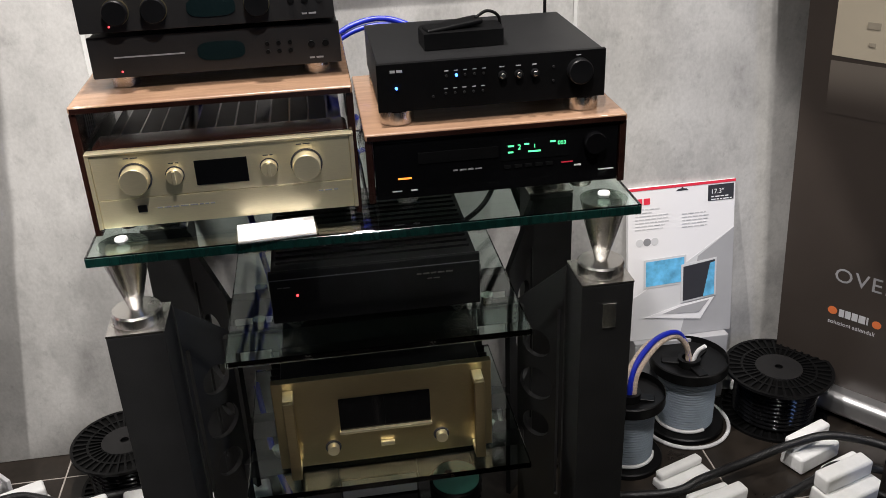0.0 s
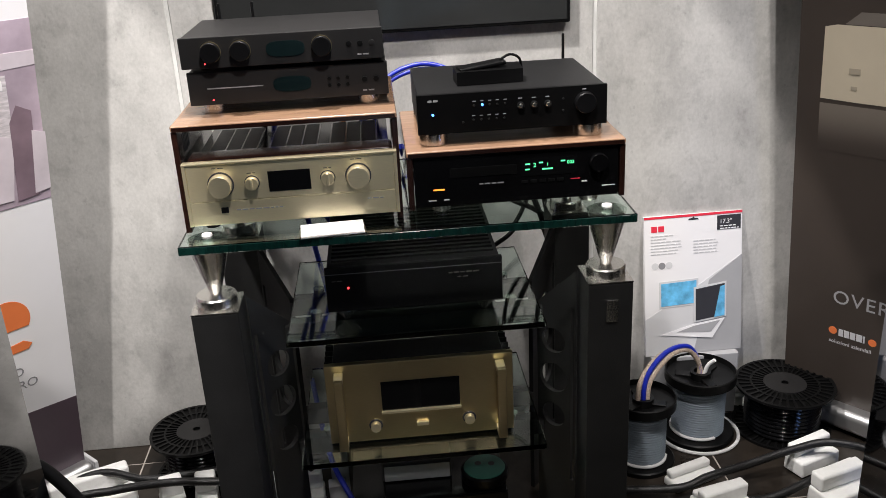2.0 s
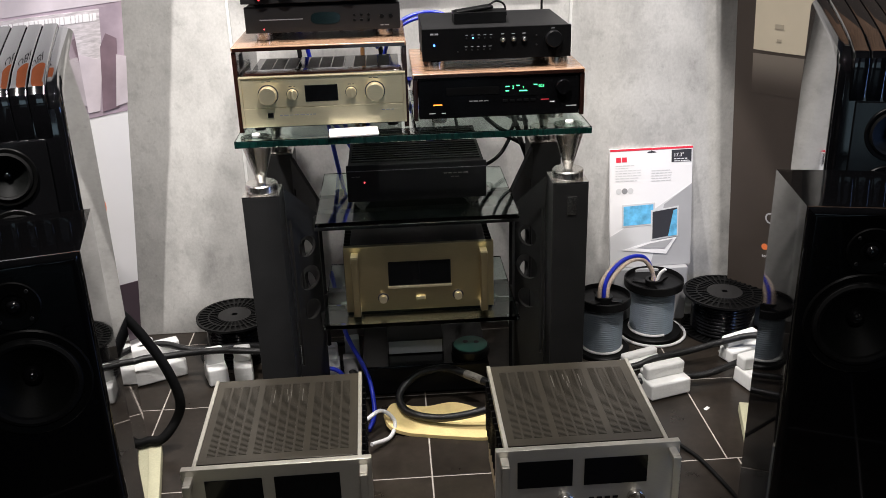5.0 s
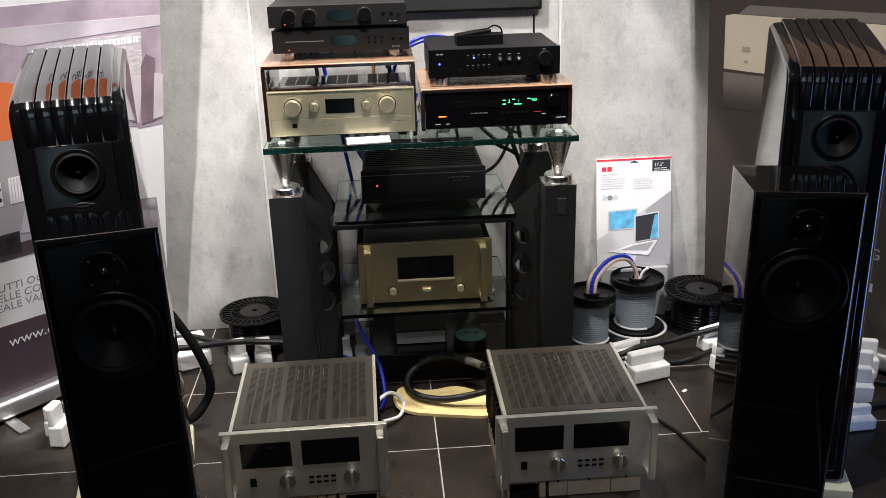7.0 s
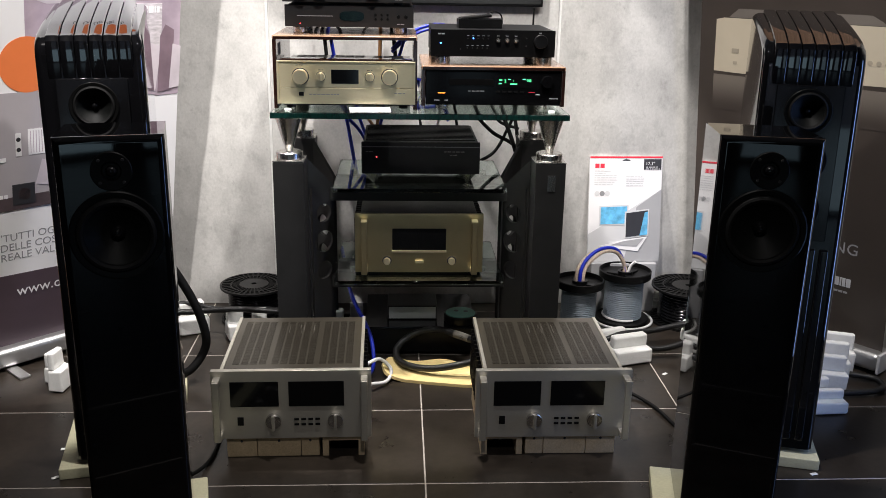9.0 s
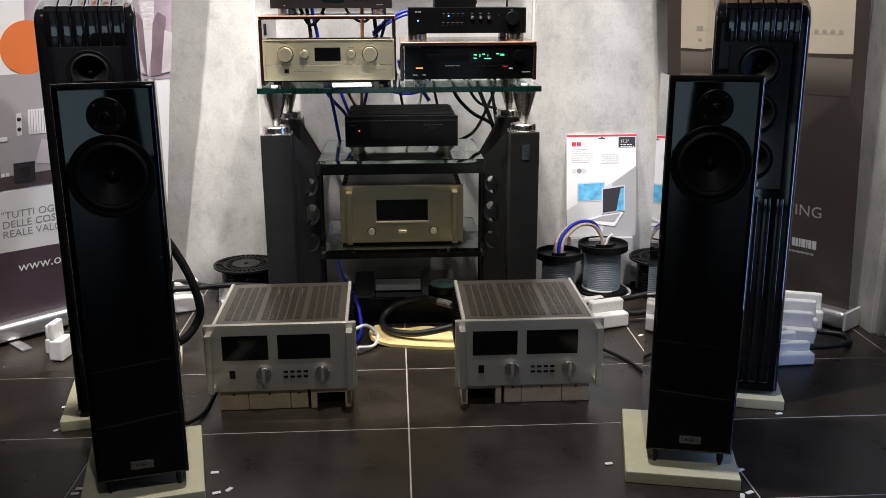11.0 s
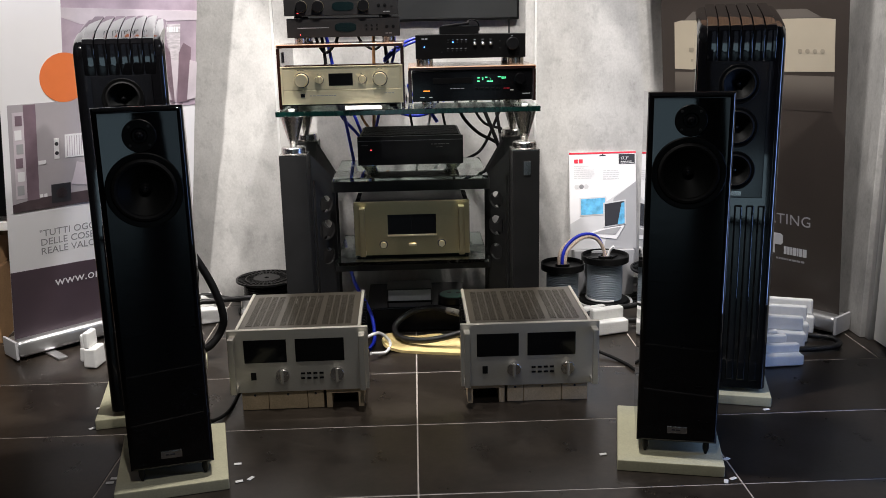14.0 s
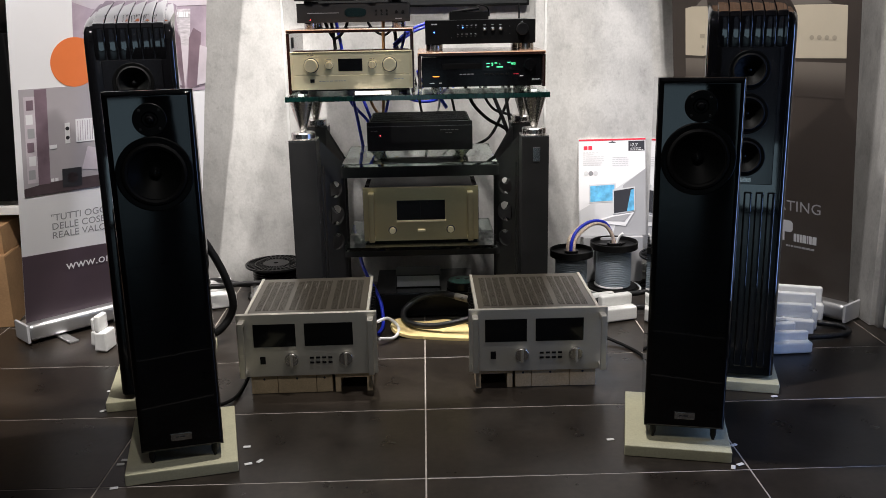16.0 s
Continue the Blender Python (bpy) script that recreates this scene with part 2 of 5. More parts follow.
WHITE_PRINT = material("white_print", (0.8, 0.79, 0.8), 0.5, 0, 0.02, 4, 0.05, 300)
GREY_PRINT = material("grey_print", (0.36, 0.36, 0.37), 0.5, 0, 0.06, 6)
PALE_PRINT = material("pale_grey_print", (0.6, 0.6, 0.61), 0.5, 0, 0.04, 6)
RED_PRINT = material("red_print", (0.7, 0.03, 0.06), 0.5, 0, 0.04, 6)
BLUE_PRINT = material("blue_screen_print", (0.12, 0.42, 0.72), 0.5, 0, 0.5, 22)
ORANGE_PRINT = material("orange_print", (0.78, 0.2, 0.06), 0.5, 0, 0.06, 6)
INK = material("dark_ink", (0.03, 0.03, 0.035), 0.5, 0, 0.1, 20)
GREY_INK = material("grey_ink", (0.25, 0.25, 0.26), 0.5, 0, 0.1, 20)
TAUPE_PRINT = material("taupe_print", (0.16, 0.14, 0.12), 0.5, 0, 0.12, 3)
WARM_GREY_PRINT = material("warm_grey_print", (0.38, 0.33, 0.25), 0.5, 0, 0.1, 10)


def fading_print(name, z0, z1, low, high):
    """Ink that fades from one tone to another up the sheet."""
    m = material(name, high, 0.45, 0, 0.1, 3)
    nt = m.node_tree
    b = nt.nodes["Principled BSDF"]
    sep, mr, mix = nt.nodes.new("ShaderNodeSeparateXYZ"), nt.nodes.new("ShaderNodeMapRange"), nt.nodes.new("ShaderNodeMixRGB")
    nt.links.new(nt.nodes["Texture Coordinate"].outputs["Object"], sep.inputs[0])
    nt.links.new(sep.outputs["Z"], mr.inputs["Value"])
    mr.inputs["From Min"].default_value, mr.inputs["From Max"].default_value = z0, z1
    mr.interpolation_type = "SMOOTHSTEP"
    nt.links.new(mr.outputs[0], mix.inputs["Fac"])
    mix.inputs["Color1"].default_value, mix.inputs["Color2"].default_value = (*low, 1), (*high, 1)
    nt.links.new(mix.outputs["Color"], b.inputs["Base Color"])
    return m


FADE_PRINT = fading_print("fading_taupe_print", 0.91, 1.03, (0.052, 0.041, 0.034), (0.17, 0.145, 0.12))
LIGHT_INK = material("light_grey_ink", (0.58, 0.58, 0.59), 0.5, 0, 0.1, 20)
PLUM_PRINT = material("plum_print", (0.075, 0.05, 0.065), 0.5, 0, 0.08, 5)
BROWN_PRINT = material("dark_brown_print", (0.052, 0.041, 0.034), 0.42, 0, 0.12, 3, 0.05, 300)
CREAM_PRINT = material("cream_print", (0.55, 0.48, 0.36), 0.5, 0, 0.06, 3)
LILAC_PRINT = material("lilac_print", (0.42, 0.34, 0.40), 0.5, 0, 0.3, 5)
LILAC_PALE = material("pale_lilac_print", (0.58, 0.52, 0.56), 0.5, 0, 0.15, 7)
LILAC_DARK = material("dark_lilac_print", (0.2, 0.14, 0.17), 0.5, 0, 0.3, 6)
NEWS_PRINT = material("newsprint_photo", (0.55, 0.51, 0.53), 0.5, 0, 0.35, 26, stretch=(1, 1, 5))
GREY_WALL_PRINT = material("grey_room_print", (0.40, 0.37, 0.39), 0.5, 0, 0.1, 3)
DARK_FLOOR_PRINT = material("dark_floor_print", (0.07, 0.05, 0.055), 0.5, 0, 0.4, 9)
ALU = material("anodised_aluminium", (0.6, 0.6, 0.6), 0.4, 0.9, 0.06, 20, 0.05, 200)
GREY_CABLE = material("grey_cable_jacket", (0.2, 0.24, 0.28), 0.5, 0, 0.1, 30)
WHITE_CABLE = material("white_cable_jacket", (0.7, 0.7, 0.7), 0.45, 0, 0.05, 30)
BLUE_CABLE = material("blue_cable_jacket", (0.01, 0.025, 0.42), 0.35, 0, 0.15, 40)
BEIGE_CABLE = material("beige_braid", (0.5, 0.4, 0.32), 0.6, 0, 0.3, 150, 0.4, 300)
ORANGE_CABLE = material("orange_cable_jacket", (0.45, 0.22, 0.08), 0.5, 0, 0.1, 30)
BRAID = material("black_braided_sleeve", (0.009, 0.009, 0.0095), 0.36, 0.1, 0.5, 260, 0.6, 420)
CARDBOARD = material("cardboard", (0.36, 0.21, 0.1), 0.8, 0, 0.12, 10, 0.2, 120, fine=0.2)
TEAL = material("teal_plastic", (0.04, 0.16, 0.13), 0.35, 0, 0.15, 12)
WHITE_PAINT = material("white_door_paint", (0.78, 0.77, 0.74), 0.4, 0, 0.03, 4)
DARK_PLASTER = material("dark_plaster", (0.035, 0.035, 0.036), 0.8, 0, 0.15, 3, 0.2, 60)
CEILING_PAINT = material("grey_ceiling_paint", (0.09, 0.09, 0.09), 0.85, 0, 0.08, 3, 0.1, 80)
SCREEN = material("dark_screen", (0.026, 0.027, 0.027), 0.14, 0, 0.1, 5)
DISPLAY = material("smoked_display", (0.004, 0.0042, 0.0046), 0.08, 0, 0.1, 5, spec=0.2)
TEAL_DISPLAY = material("teal_display", (0.006, 0.013, 0.014), 0.1, 0, 0.3, 12)
GREEN_LED = glowing("green_segments", (0.12, 1.0, 0.4), 2.2)
BLUE_LED = glowing("blue_led", (0.08, 0.25, 1.0), 6.0)
RED_LED = glowing("red_led", (1.0, 0.05, 0.06), 5.0)
AMBER_LED = glowing("amber_led", (1.0, 0.3, 0.04), 2.5)


def concrete(name, base, contrast):
    m = material(name, base, 0.7, 0, contrast, 1.6, 0.35, 45, rvar=0.1)
    nt = m.node_tree
    b = nt.nodes["Principled BSDF"]
    prev = b.inputs["Base Color"].links[0].from_socket
    tc = nt.nodes["Texture Coordinate"]
    mp = nt.nodes.new("ShaderNodeMapping")
    mp.inputs["Scale"].default_value = (1.25, 1.25, 0.9)
    nt.links.new(tc.outputs["Object"], mp.inputs["Vector"])
    for k, (sc, lo, hi, amount) in enumerate(((2.2, 0.45, 0.70, 0.30), (5.5, 0.54, 0.59, 0.10), (13, 0.52, 0.70, 0.22), (34, 0.61, 0.66, 0.14), (90, 0.35, 0.7, 0.16))):
        n = nt.nodes.new("ShaderNodeTexNoise")
        n.inputs["Scale"].default_value, n.inputs["Detail"].default_value, n.inputs["Roughness"].default_value = sc, 8, 0.65
        n.inputs["Distortion"].default_value = 0.15 if k < 2 else 0
        nt.links.new(mp.outputs[0], n.inputs["Vector"])
        r = nt.nodes.new("ShaderNodeMapRange")
        r.inputs["From Min"].default_value, r.inputs["From Max"].default_value = lo, hi
        r.inputs["To Min"].default_value, r.inputs["To Max"].default_value = 1.06, 1.06 - amount
        nt.links.new(n.outputs["Fac"], r.inputs["Value"])
        mx = nt.nodes.new("ShaderNodeMixRGB")
        mx.blend_type, mx.inputs["Fac"].default_value = "MULTIPLY", 1
        nt.links.new(prev, mx.inputs["Color1"])
        nt.links.new(r.outputs[0], mx.inputs["Color2"])
        prev = mx.outputs["Color"]
    nt.links.new(prev, b.inputs["Base Color"])
    return m


CONCRETE = concrete("fair_faced_concrete", (0.42, 0.412, 0.396), 0.2)
VENT_GREY = material("grey_vent_metal", (0.3, 0.3, 0.3), 0.22, 0.9, 0.1, 10)
SEAM = material("seam_sealant", (0.62, 0.62, 0.6), 0.7, 0, 0.1, 20, 0.2, 80)


def tile_material():
    m = material("dark_porcelain_tile", (0.024, 0.019, 0.015), 0.3, 0, 0.45, 6, 0.08, 45, spec=0.4, rvar=0.1, fine=0.5)
    nt = m.node_tree
    b = nt.nodes["Principled BSDF"]
    prev = b.inputs["Base Color"].links[0].from_socket
    oi = nt.nodes.new("ShaderNodeObjectInfo")
    r = nt.nodes.new("ShaderNodeMapRange")
    r.inputs["To Min"].default_value, r.inputs["To Max"].default_value = 0.85, 1.2
    nt.links.new(oi.outputs["Random"], r.inputs["Value"])
    mx = nt.nodes.new("ShaderNodeMixRGB")
    mx.blend_type, mx.inputs["Fac"].default_value = "MULTIPLY", 1
    nt.links.new(prev, mx.inputs["Color1"])
    nt.links.new(r.outputs[0], mx.inputs["Color2"])
    nt.links.new(mx.outputs["Color"], b.inputs["Base Color"])
    return m


TILE = tile_material()
GROUT = material("pale_grout", (0.42, 0.38, 0.34), 0.85, 0, 0.15, 30, 0.2, 100)


def glass_material(name, tint, rough=0.0):
    m = bpy.data.materials.new(name)
    m.use_nodes = True
    b = m.node_tree.nodes["Principled BSDF"]
    b.inputs["Base Color"].default_value = (*tint, 1)
    b.inputs["Roughness"].default_value, b.inputs["IOR"].default_value = rough, 1.5
    b.inputs["Transmission Weight"].default_value = 1
    return m


GLASS = glass_material("green_tinted_glass", (0.80, 0.94, 0.88))
# green of light inside the glass, put into a plain colour
LIT_GLASS_EDGE = material("green_glass_edge", (0.004, 0.022, 0.018), 0.12, 0, 0.3, 12, stretch=(6, 1, 1))
CLEAR = glass_material("clear_acrylic", (0.95, 0.96, 0.97))

# ---- the room ----
X0, X1, Y0, Y1, TOP = -3.0, 1.87, -4.3, 2.66, 2.9
wall_back = thing("wall_back", "grey fair-faced concrete wall in tall panels", "wall", at(0, Y1), kind="structure")
for a, b in ((X0, -0.601), (-0.591, 0.567), (0.577, X1 + 0.2)):
    part("panel", box(a, b, 0, 0.12, 0, TOP, 0.002, 1), CONCRETE, wall_back)
for s in (-0.596, 0.572):
    part("seam", box(s - 0.005, s + 0.005, 0.003, 0.1, 0, TOP), SEAM, wall_back, "pale filled joint")
wall_right = thing("wall_right", "grey concrete side wall beside a white door", "wall", at(X1, 0), kind="structure")
part("panel", box(0, 0.12, 2.16, Y1, 0, TOP), CONCRETE, wall_right)
part("panel", box(-0.095, 0.12, 1.89, 2.16, 0, TOP, 0.003, 1), CONCRETE, wall_right, "concrete pier beside the door")
part("panel", box(0, 0.12, 1.0, 1.89, 2.1, TOP), CONCRETE, wall_right)
part("panel", box(0, 0.12, Y0, 1.0, 0, 0.05), CONCRETE, wall_right)
part("panel", box(0, 0.12, Y0, 0.6, 0.05, TOP), CONCRETE, wall_right)
part("panel", box(0, 0.12, 0.98, 1.0, 0.05, TOP), CONCRETE, wall_right)
part("panel", box(0, 0.12, 0.6, 0.98, 2.1, TOP), CONCRETE, wall_right)
door = thing("door_1", "closed white painted door in the side wall", "door", at(X1, 0), kind="structure")
part("leaf", box(-0.062, -0.02, 1.03, 1.846, 0.008, 2.06, 0.003), WHITE_PAINT, door)
part("jamb", box(-0.075, 0.05, 1.858, 1.8895, 0, 2.1, 0.003), ALU, door, "grey metal jamb")
part("jamb", box(-0.02, 0.05, 1.0, 1.028, 0, 2.1, 0.003), ALU, door, "grey metal jamb")
tagged(single("wall_left", box(X0 - 0.12, X0, Y0, Y1, 0, TOP), DARK_PLASTER, "dark plastered side wall of the showroom", "wall"), kind="structure")
rear = thing("wall_rear", "dark plastered rear wall, its glazing split by an added unseen pier", "wall", at(0, Y0), kind="structure")
# the middle pier is added, unseen, to break the window's reflection in the speakers
for a, b, z0 in ((X0, -0.55, 0), (0.2, 0.4, 0), (0.95, X1, 0), (-0.55, 0.2, 2.2), (0.4, 0.95, 2.2)):
    part("panel", box(a, b, -0.12, 0, z0, TOP), DARK_PLASTER, rear)
tagged(single("ceiling", box(X0, X1, Y0, Y1, TOP, TOP + 0.1), CEILING_PAINT, "plain grey painted showroom ceiling", "ceiling"), kind="structure")
for nm, m_, w in (("window_1", at(-0.175, Y0 - 0.06), 0.75), ("window_3", at(0.675, Y0 - 0.06), 0.55), ("window_2", pose(X1 + 0.06, 0.79, 0, 0, 0, 90), 0.38)):
    wd = thing(nm, "tall glazed opening with a thin dark frame", "window", m_, kind="structure")
    z0, z1 = (0.05, 2.1) if nm == "window_2" else (0.0, 2.2)
    for a, b, c, d in ((-w / 2, -w / 2 + 0.04, z0, z1), (w / 2 - 0.04, w / 2, z0, z1), (-w / 2 + 0.04, w / 2 - 0.04, z0, z0 + 0.04), (-w / 2 + 0.04, w / 2 - 0.04, z1 - 0.04, z1)):
        part("window_frame", box(a, b, -0.03, 0.03, c, d), RACK_BLACK, wd)
    pane = part("pane", box(-w / 2 + 0.04, w / 2 - 0.04, -0.004, 0.004, z0 + 0.04, z1 - 0.04), CLEAR, wd)
    pane.visible_shadow = False


# ---- speakers ----
def driver(parent, x, z, r, y=0.0, square=False, name="woofer"):
    """A loudspeaker chassis set into a baffle at height z."""
    m = Matrix.Translation((x, y, z)) @ FRONT
    d = part(name, lathe([(r, -0.002), (r, 0.003), (r * 0.97, 0.005), (r * 0.86, 0.004), (r * 0.85, 0.0)], 48, m), DRIVER_BLACK, parent)
    part("surround", lathe([(r * 0.855, 0.001), (r * 0.82, 0.006), (r * 0.76, 0.008), (r * 0.70, 0.005), (r * 0.68, 0.0)], 48, m), RUBBER, d)
    part("cone", lathe([(r * 0.69, 0.001), (r * 0.45, -r * 0.16), (r * 0.2, -r * 0.30), (0, -r * 0.30)], 48, m), PAPER_CONE, d)
    part("dust_cap", lathe([(r * 0.17, -r * 0.28), (r * 0.15, -r * 0.2), (r * 0.08, -r * 0.13), (0, -r * 0.11)], 32, m), BLACK_GLOSS, d)
    return d


def tweeter(parent, x, z, r, y=0.0):
    m = Matrix.Translation((x, y, z)) @ FRONT
    d = part("tweeter", lathe([(r, -0.002), (r, 0.003), (r * 0.96, 0.0045), (r * 0.5, 0.003), (r * 0.42, -0.004), (0, -0.004)], 48, m), DRIVER_BLACK, parent)
    part("dome", lathe([(r * 0.3, -0.004), (r * 0.27, 0.004), (r * 0.16, 0.010), (0, 0.012)], 32, m), BLACK_GLOSS, d)
    for k in range(4):
        a = radians(45 + 90 * k)
        part("screw", lathe([(0.0035, 0.003), (0.003, 0.0055), (0, 0.0055)], 10, m @ Matrix.Translation((r * 0.8 * math.cos(a), r * 0.8 * math.sin(a), 0.001))), CHARCOAL, d)
    return d


def hole_plate(w0, w1, z0, z1, holes, depth):
    """A standing plate facing -y whose front is at y = 0."""
    bm = outline([[(w0, z0), (w1, z0), (w1, z1), (w0, z1)]] + [ring(x, z, r, 48) for x, z, r in holes], depth)
    bm.transform(Matrix.Translation((0, depth / 2, 0)) @ FRONT)
    return bm


SW, SD, SZ0, SZ1 = 0.2225, 0.273, 0.076, 1.068


def floor_speaker(m, label):
    s = thing("floor_speaker", label, "loudspeaker", m, "front pair of floor speakers")
    w = SW / 2
    bm = bmesh.new()
    for v in add_box(bm, -w, w, 0.0, SD, SZ0, SZ1):
        if v.co.y > 0.1 and v.co.z > 1:
            v.co.z -= 0.017                       # the top falls a little towards the back
    ed = [e for e in bm.edges if (abs(e.verts[0].co.y) < 1e-5 and abs(e.verts[1].co.y) < 1e-5)]
    bmesh.ops.bevel(bm, geom=ed, offset=0.016, segments=5, affect="EDGES", profile=0.5)
    part("cabinet", carved(bm, [bore(0, 0.994, 0.034), bore(0, 0.855, 0.09)]), DEEP_BLACK, s, "mirror-polished black cabinet")
    tweeter(s, 0.0, 0.994, 0.042, 0.001)
    driver(s, 0.0, 0.855, 0.097, 0.001)
    b = part("badge", box(-0.028, 0.028, -0.003, 0.0, 0.108, 0.129, 0.001), STEEL, s, "small silver name badge")
    part("print", bars([0.03], 0.117, 0.006, 0.004, -0.015, -0.0036), INK, b)
    for x in (-0.085, 0.085):
        for y in (0.03, SD - 0.03):
            part("spike", lathe([(0.0, 0.034), (0.004, 0.036), (0.009, 0.052), (0.009, SZ0)], 14, Matrix.Translation((x, y, 0))), BLACK_METAL, s)
    return s


def slab(m, w, d, h):
    return single("speaker_plinth", box(-w / 2, w / 2, 0, d, 0, h, 0.004, 2), STONE, "pale greenish grey cast slab on the tiles", "plinth", m, "plinths under the speakers")


floor_speaker(at(-0.672, 0.8315, 0, 13.4), "glossy black two-way floor speaker on a pale slab")
floor_speaker(at(0.743, 0.876, 0, -11.9), "glossy black floor speaker with blue glints, on a pale slab")
slab(at(-0.672, 0.806, 0, 12.8), 0.305, 0.385, 0.034)
slab(at(0.7185, 0.839, 0, -12.5), 0.297, 0.385, 0.034)


# half of a rib seen end on: flat with rounded shoulders
RIB = [(-0.0172, -0.006), (-0.0168, -0.002), (-0.0155, 0.0005), (-0.013, 0.0018), (0, 0.0022), (0.013, 0.0018), (0.0155, 0.0005), (0.0168, -0.002), (0.0172, -0.006)]


def tower_speaker(m, label):
    """A tall fluted tower: sloping front, arched ribbed top."""
    s = thing("tower_speaker", label, "loudspeaker", m, "rear pair of tower speakers")
    w, z0, zt, lean = 0.134, 0.05, 1.219, 0.06
    # profile of the side: y back, z up
    prof = [(0.0, z0)] + [(lean * k / 8, z0 + (zt - 0.05 - z0) * k / 8) for k in range(1, 9)]
    prof += [(lean + 0.003, zt - 0.03), (lean + 0.012, zt - 0.012), (lean + 0.03, zt + 0.004)]
    for k in range(1, 9):
        a = k / 8
        prof.append((lean + 0.03 + 0.38 * a, zt + 0.004 + 0.066 * a ** 0.7))
    prof += [(0.5, 1.265), (0.5, z0)]
    bm = bmesh.new()
    L = [bm.verts.new((-w, y, z)) for y, z in prof]
    R = [bm.verts.new((w, y, z)) for y, z in prof]
    n = len(prof)
    for i in range(n):
        bm.faces.new((L[i], R[i], R[(i + 1) % n], L[(i + 1) % n]))
    bm.faces.new(L[::-1])
    bm.faces.new(R)
    bmesh.ops.recalc_face_normals(bm, faces=bm.faces)
    ed = [e for e in bm.edges if e.verts[0].co.x * e.verts[1].co.x > 0 and max(v.co.y for v in e.verts) < 0.49]
    bmesh.ops.bevel(bm, geom=ed, offset=0.02, segments=4, affect="EDGES", profile=0.5)
    tilt = Matrix.Translation((0, 0, z0)) @ Matrix.Rotation(-math.atan2(lean, zt - 0.05 - z0), 4, "X")
    cuts = []
    for z, r in ((1.0, 0.058), (0.865, 0.058), (0.728, 0.058)):
        c = bore(0, z, r)
        c.transform(tilt)
        cuts.append(c)
    part("cabinet", carved(bm, cuts), LACQUER, s, "mirror-polished black cabinet with an arched top")
    # ribs that run over the top and a little down the front
    pts = [(lean * 0.95 - 0.003, zt - 0.10), (lean * 0.97 - 0.006, zt - 0.06), (lean - 0.010, zt - 0.025), (lean - 0.008, zt - 0.006), (lean + 0.004, zt + 0.008)] + [(y, z + 0.009) for y, z in prof[11:-2]]
    for k in range(6):
        x = -0.0875 + 0.035 * k
        bm = bmesh.new()
        rows = []
        for y, z in pts:
            rows.append([bm.verts.new((x + u, y + 0.004 - 0.5 * v, z + v - 0.001)) for u, v in RIB])
        for a, b in zip(rows, rows[1:]):
            for i in range(8):
                bm.faces.new((a[i], a[i + 1], b[i + 1], b[i]))
        bm.faces.new(rows[0][::-1])
        bm.faces.new(rows[-1])
        part("rib", bm, LACQUER, s)
    baffle = part("baffle", carved(box(-0.088, 0.088, -0.006, -0.0004, 0.64, 1.07, 0.002), [bore(0, z, 0.058) for z in (1.0, 0.865, 0.728)]), BLACK_GLOSS, s, "recessed black driver panel", tilt)
    for z, r in ((1.0, 0.062), (0.865, 0.064), (0.728, 0.062)):
        driver(baffle, 0, z, r, -0.006, name="midrange" if z != 0.865 else "woofer")
    part("badge", box(-0.024, 0.024, -0.009, -0.006, 0.648, 0.662), STEEL, baffle, "small silver name badge")
    for k in range(6):
        x = -0.09 + 0.036 * k
        part("slat", box(x - 0.012, x + 0.012, -0.009, 0.002, 0.03, 0.615, 0.004, 3), LACQUER, s, "", tilt)
    for x in (-0.1, 0.1):
        for y in (0.05, 0.44):
            part("spike", lathe([(0.0, 0.034), (0.004, 0.035), (0.009, 0.044), (0.009, z0)], 14, Matrix.Translation((x, y, 0))), BLACK_METAL, s)
    return s


tower_speaker(at(-0.856, 1.308, 0, 12.5), "tall glossy black tower speaker with a ribbed arched top")
tower_speaker(at(1.031, 1.332, 0, -16), "tall glossy black tower speaker beside the brown banner")
slab(at(-0.868, 1.288, 0, 11), 0.34, 0.56, 0.034)
slab(at(1.008, 1.305, 0, -15), 0.34, 0.58, 0.034)


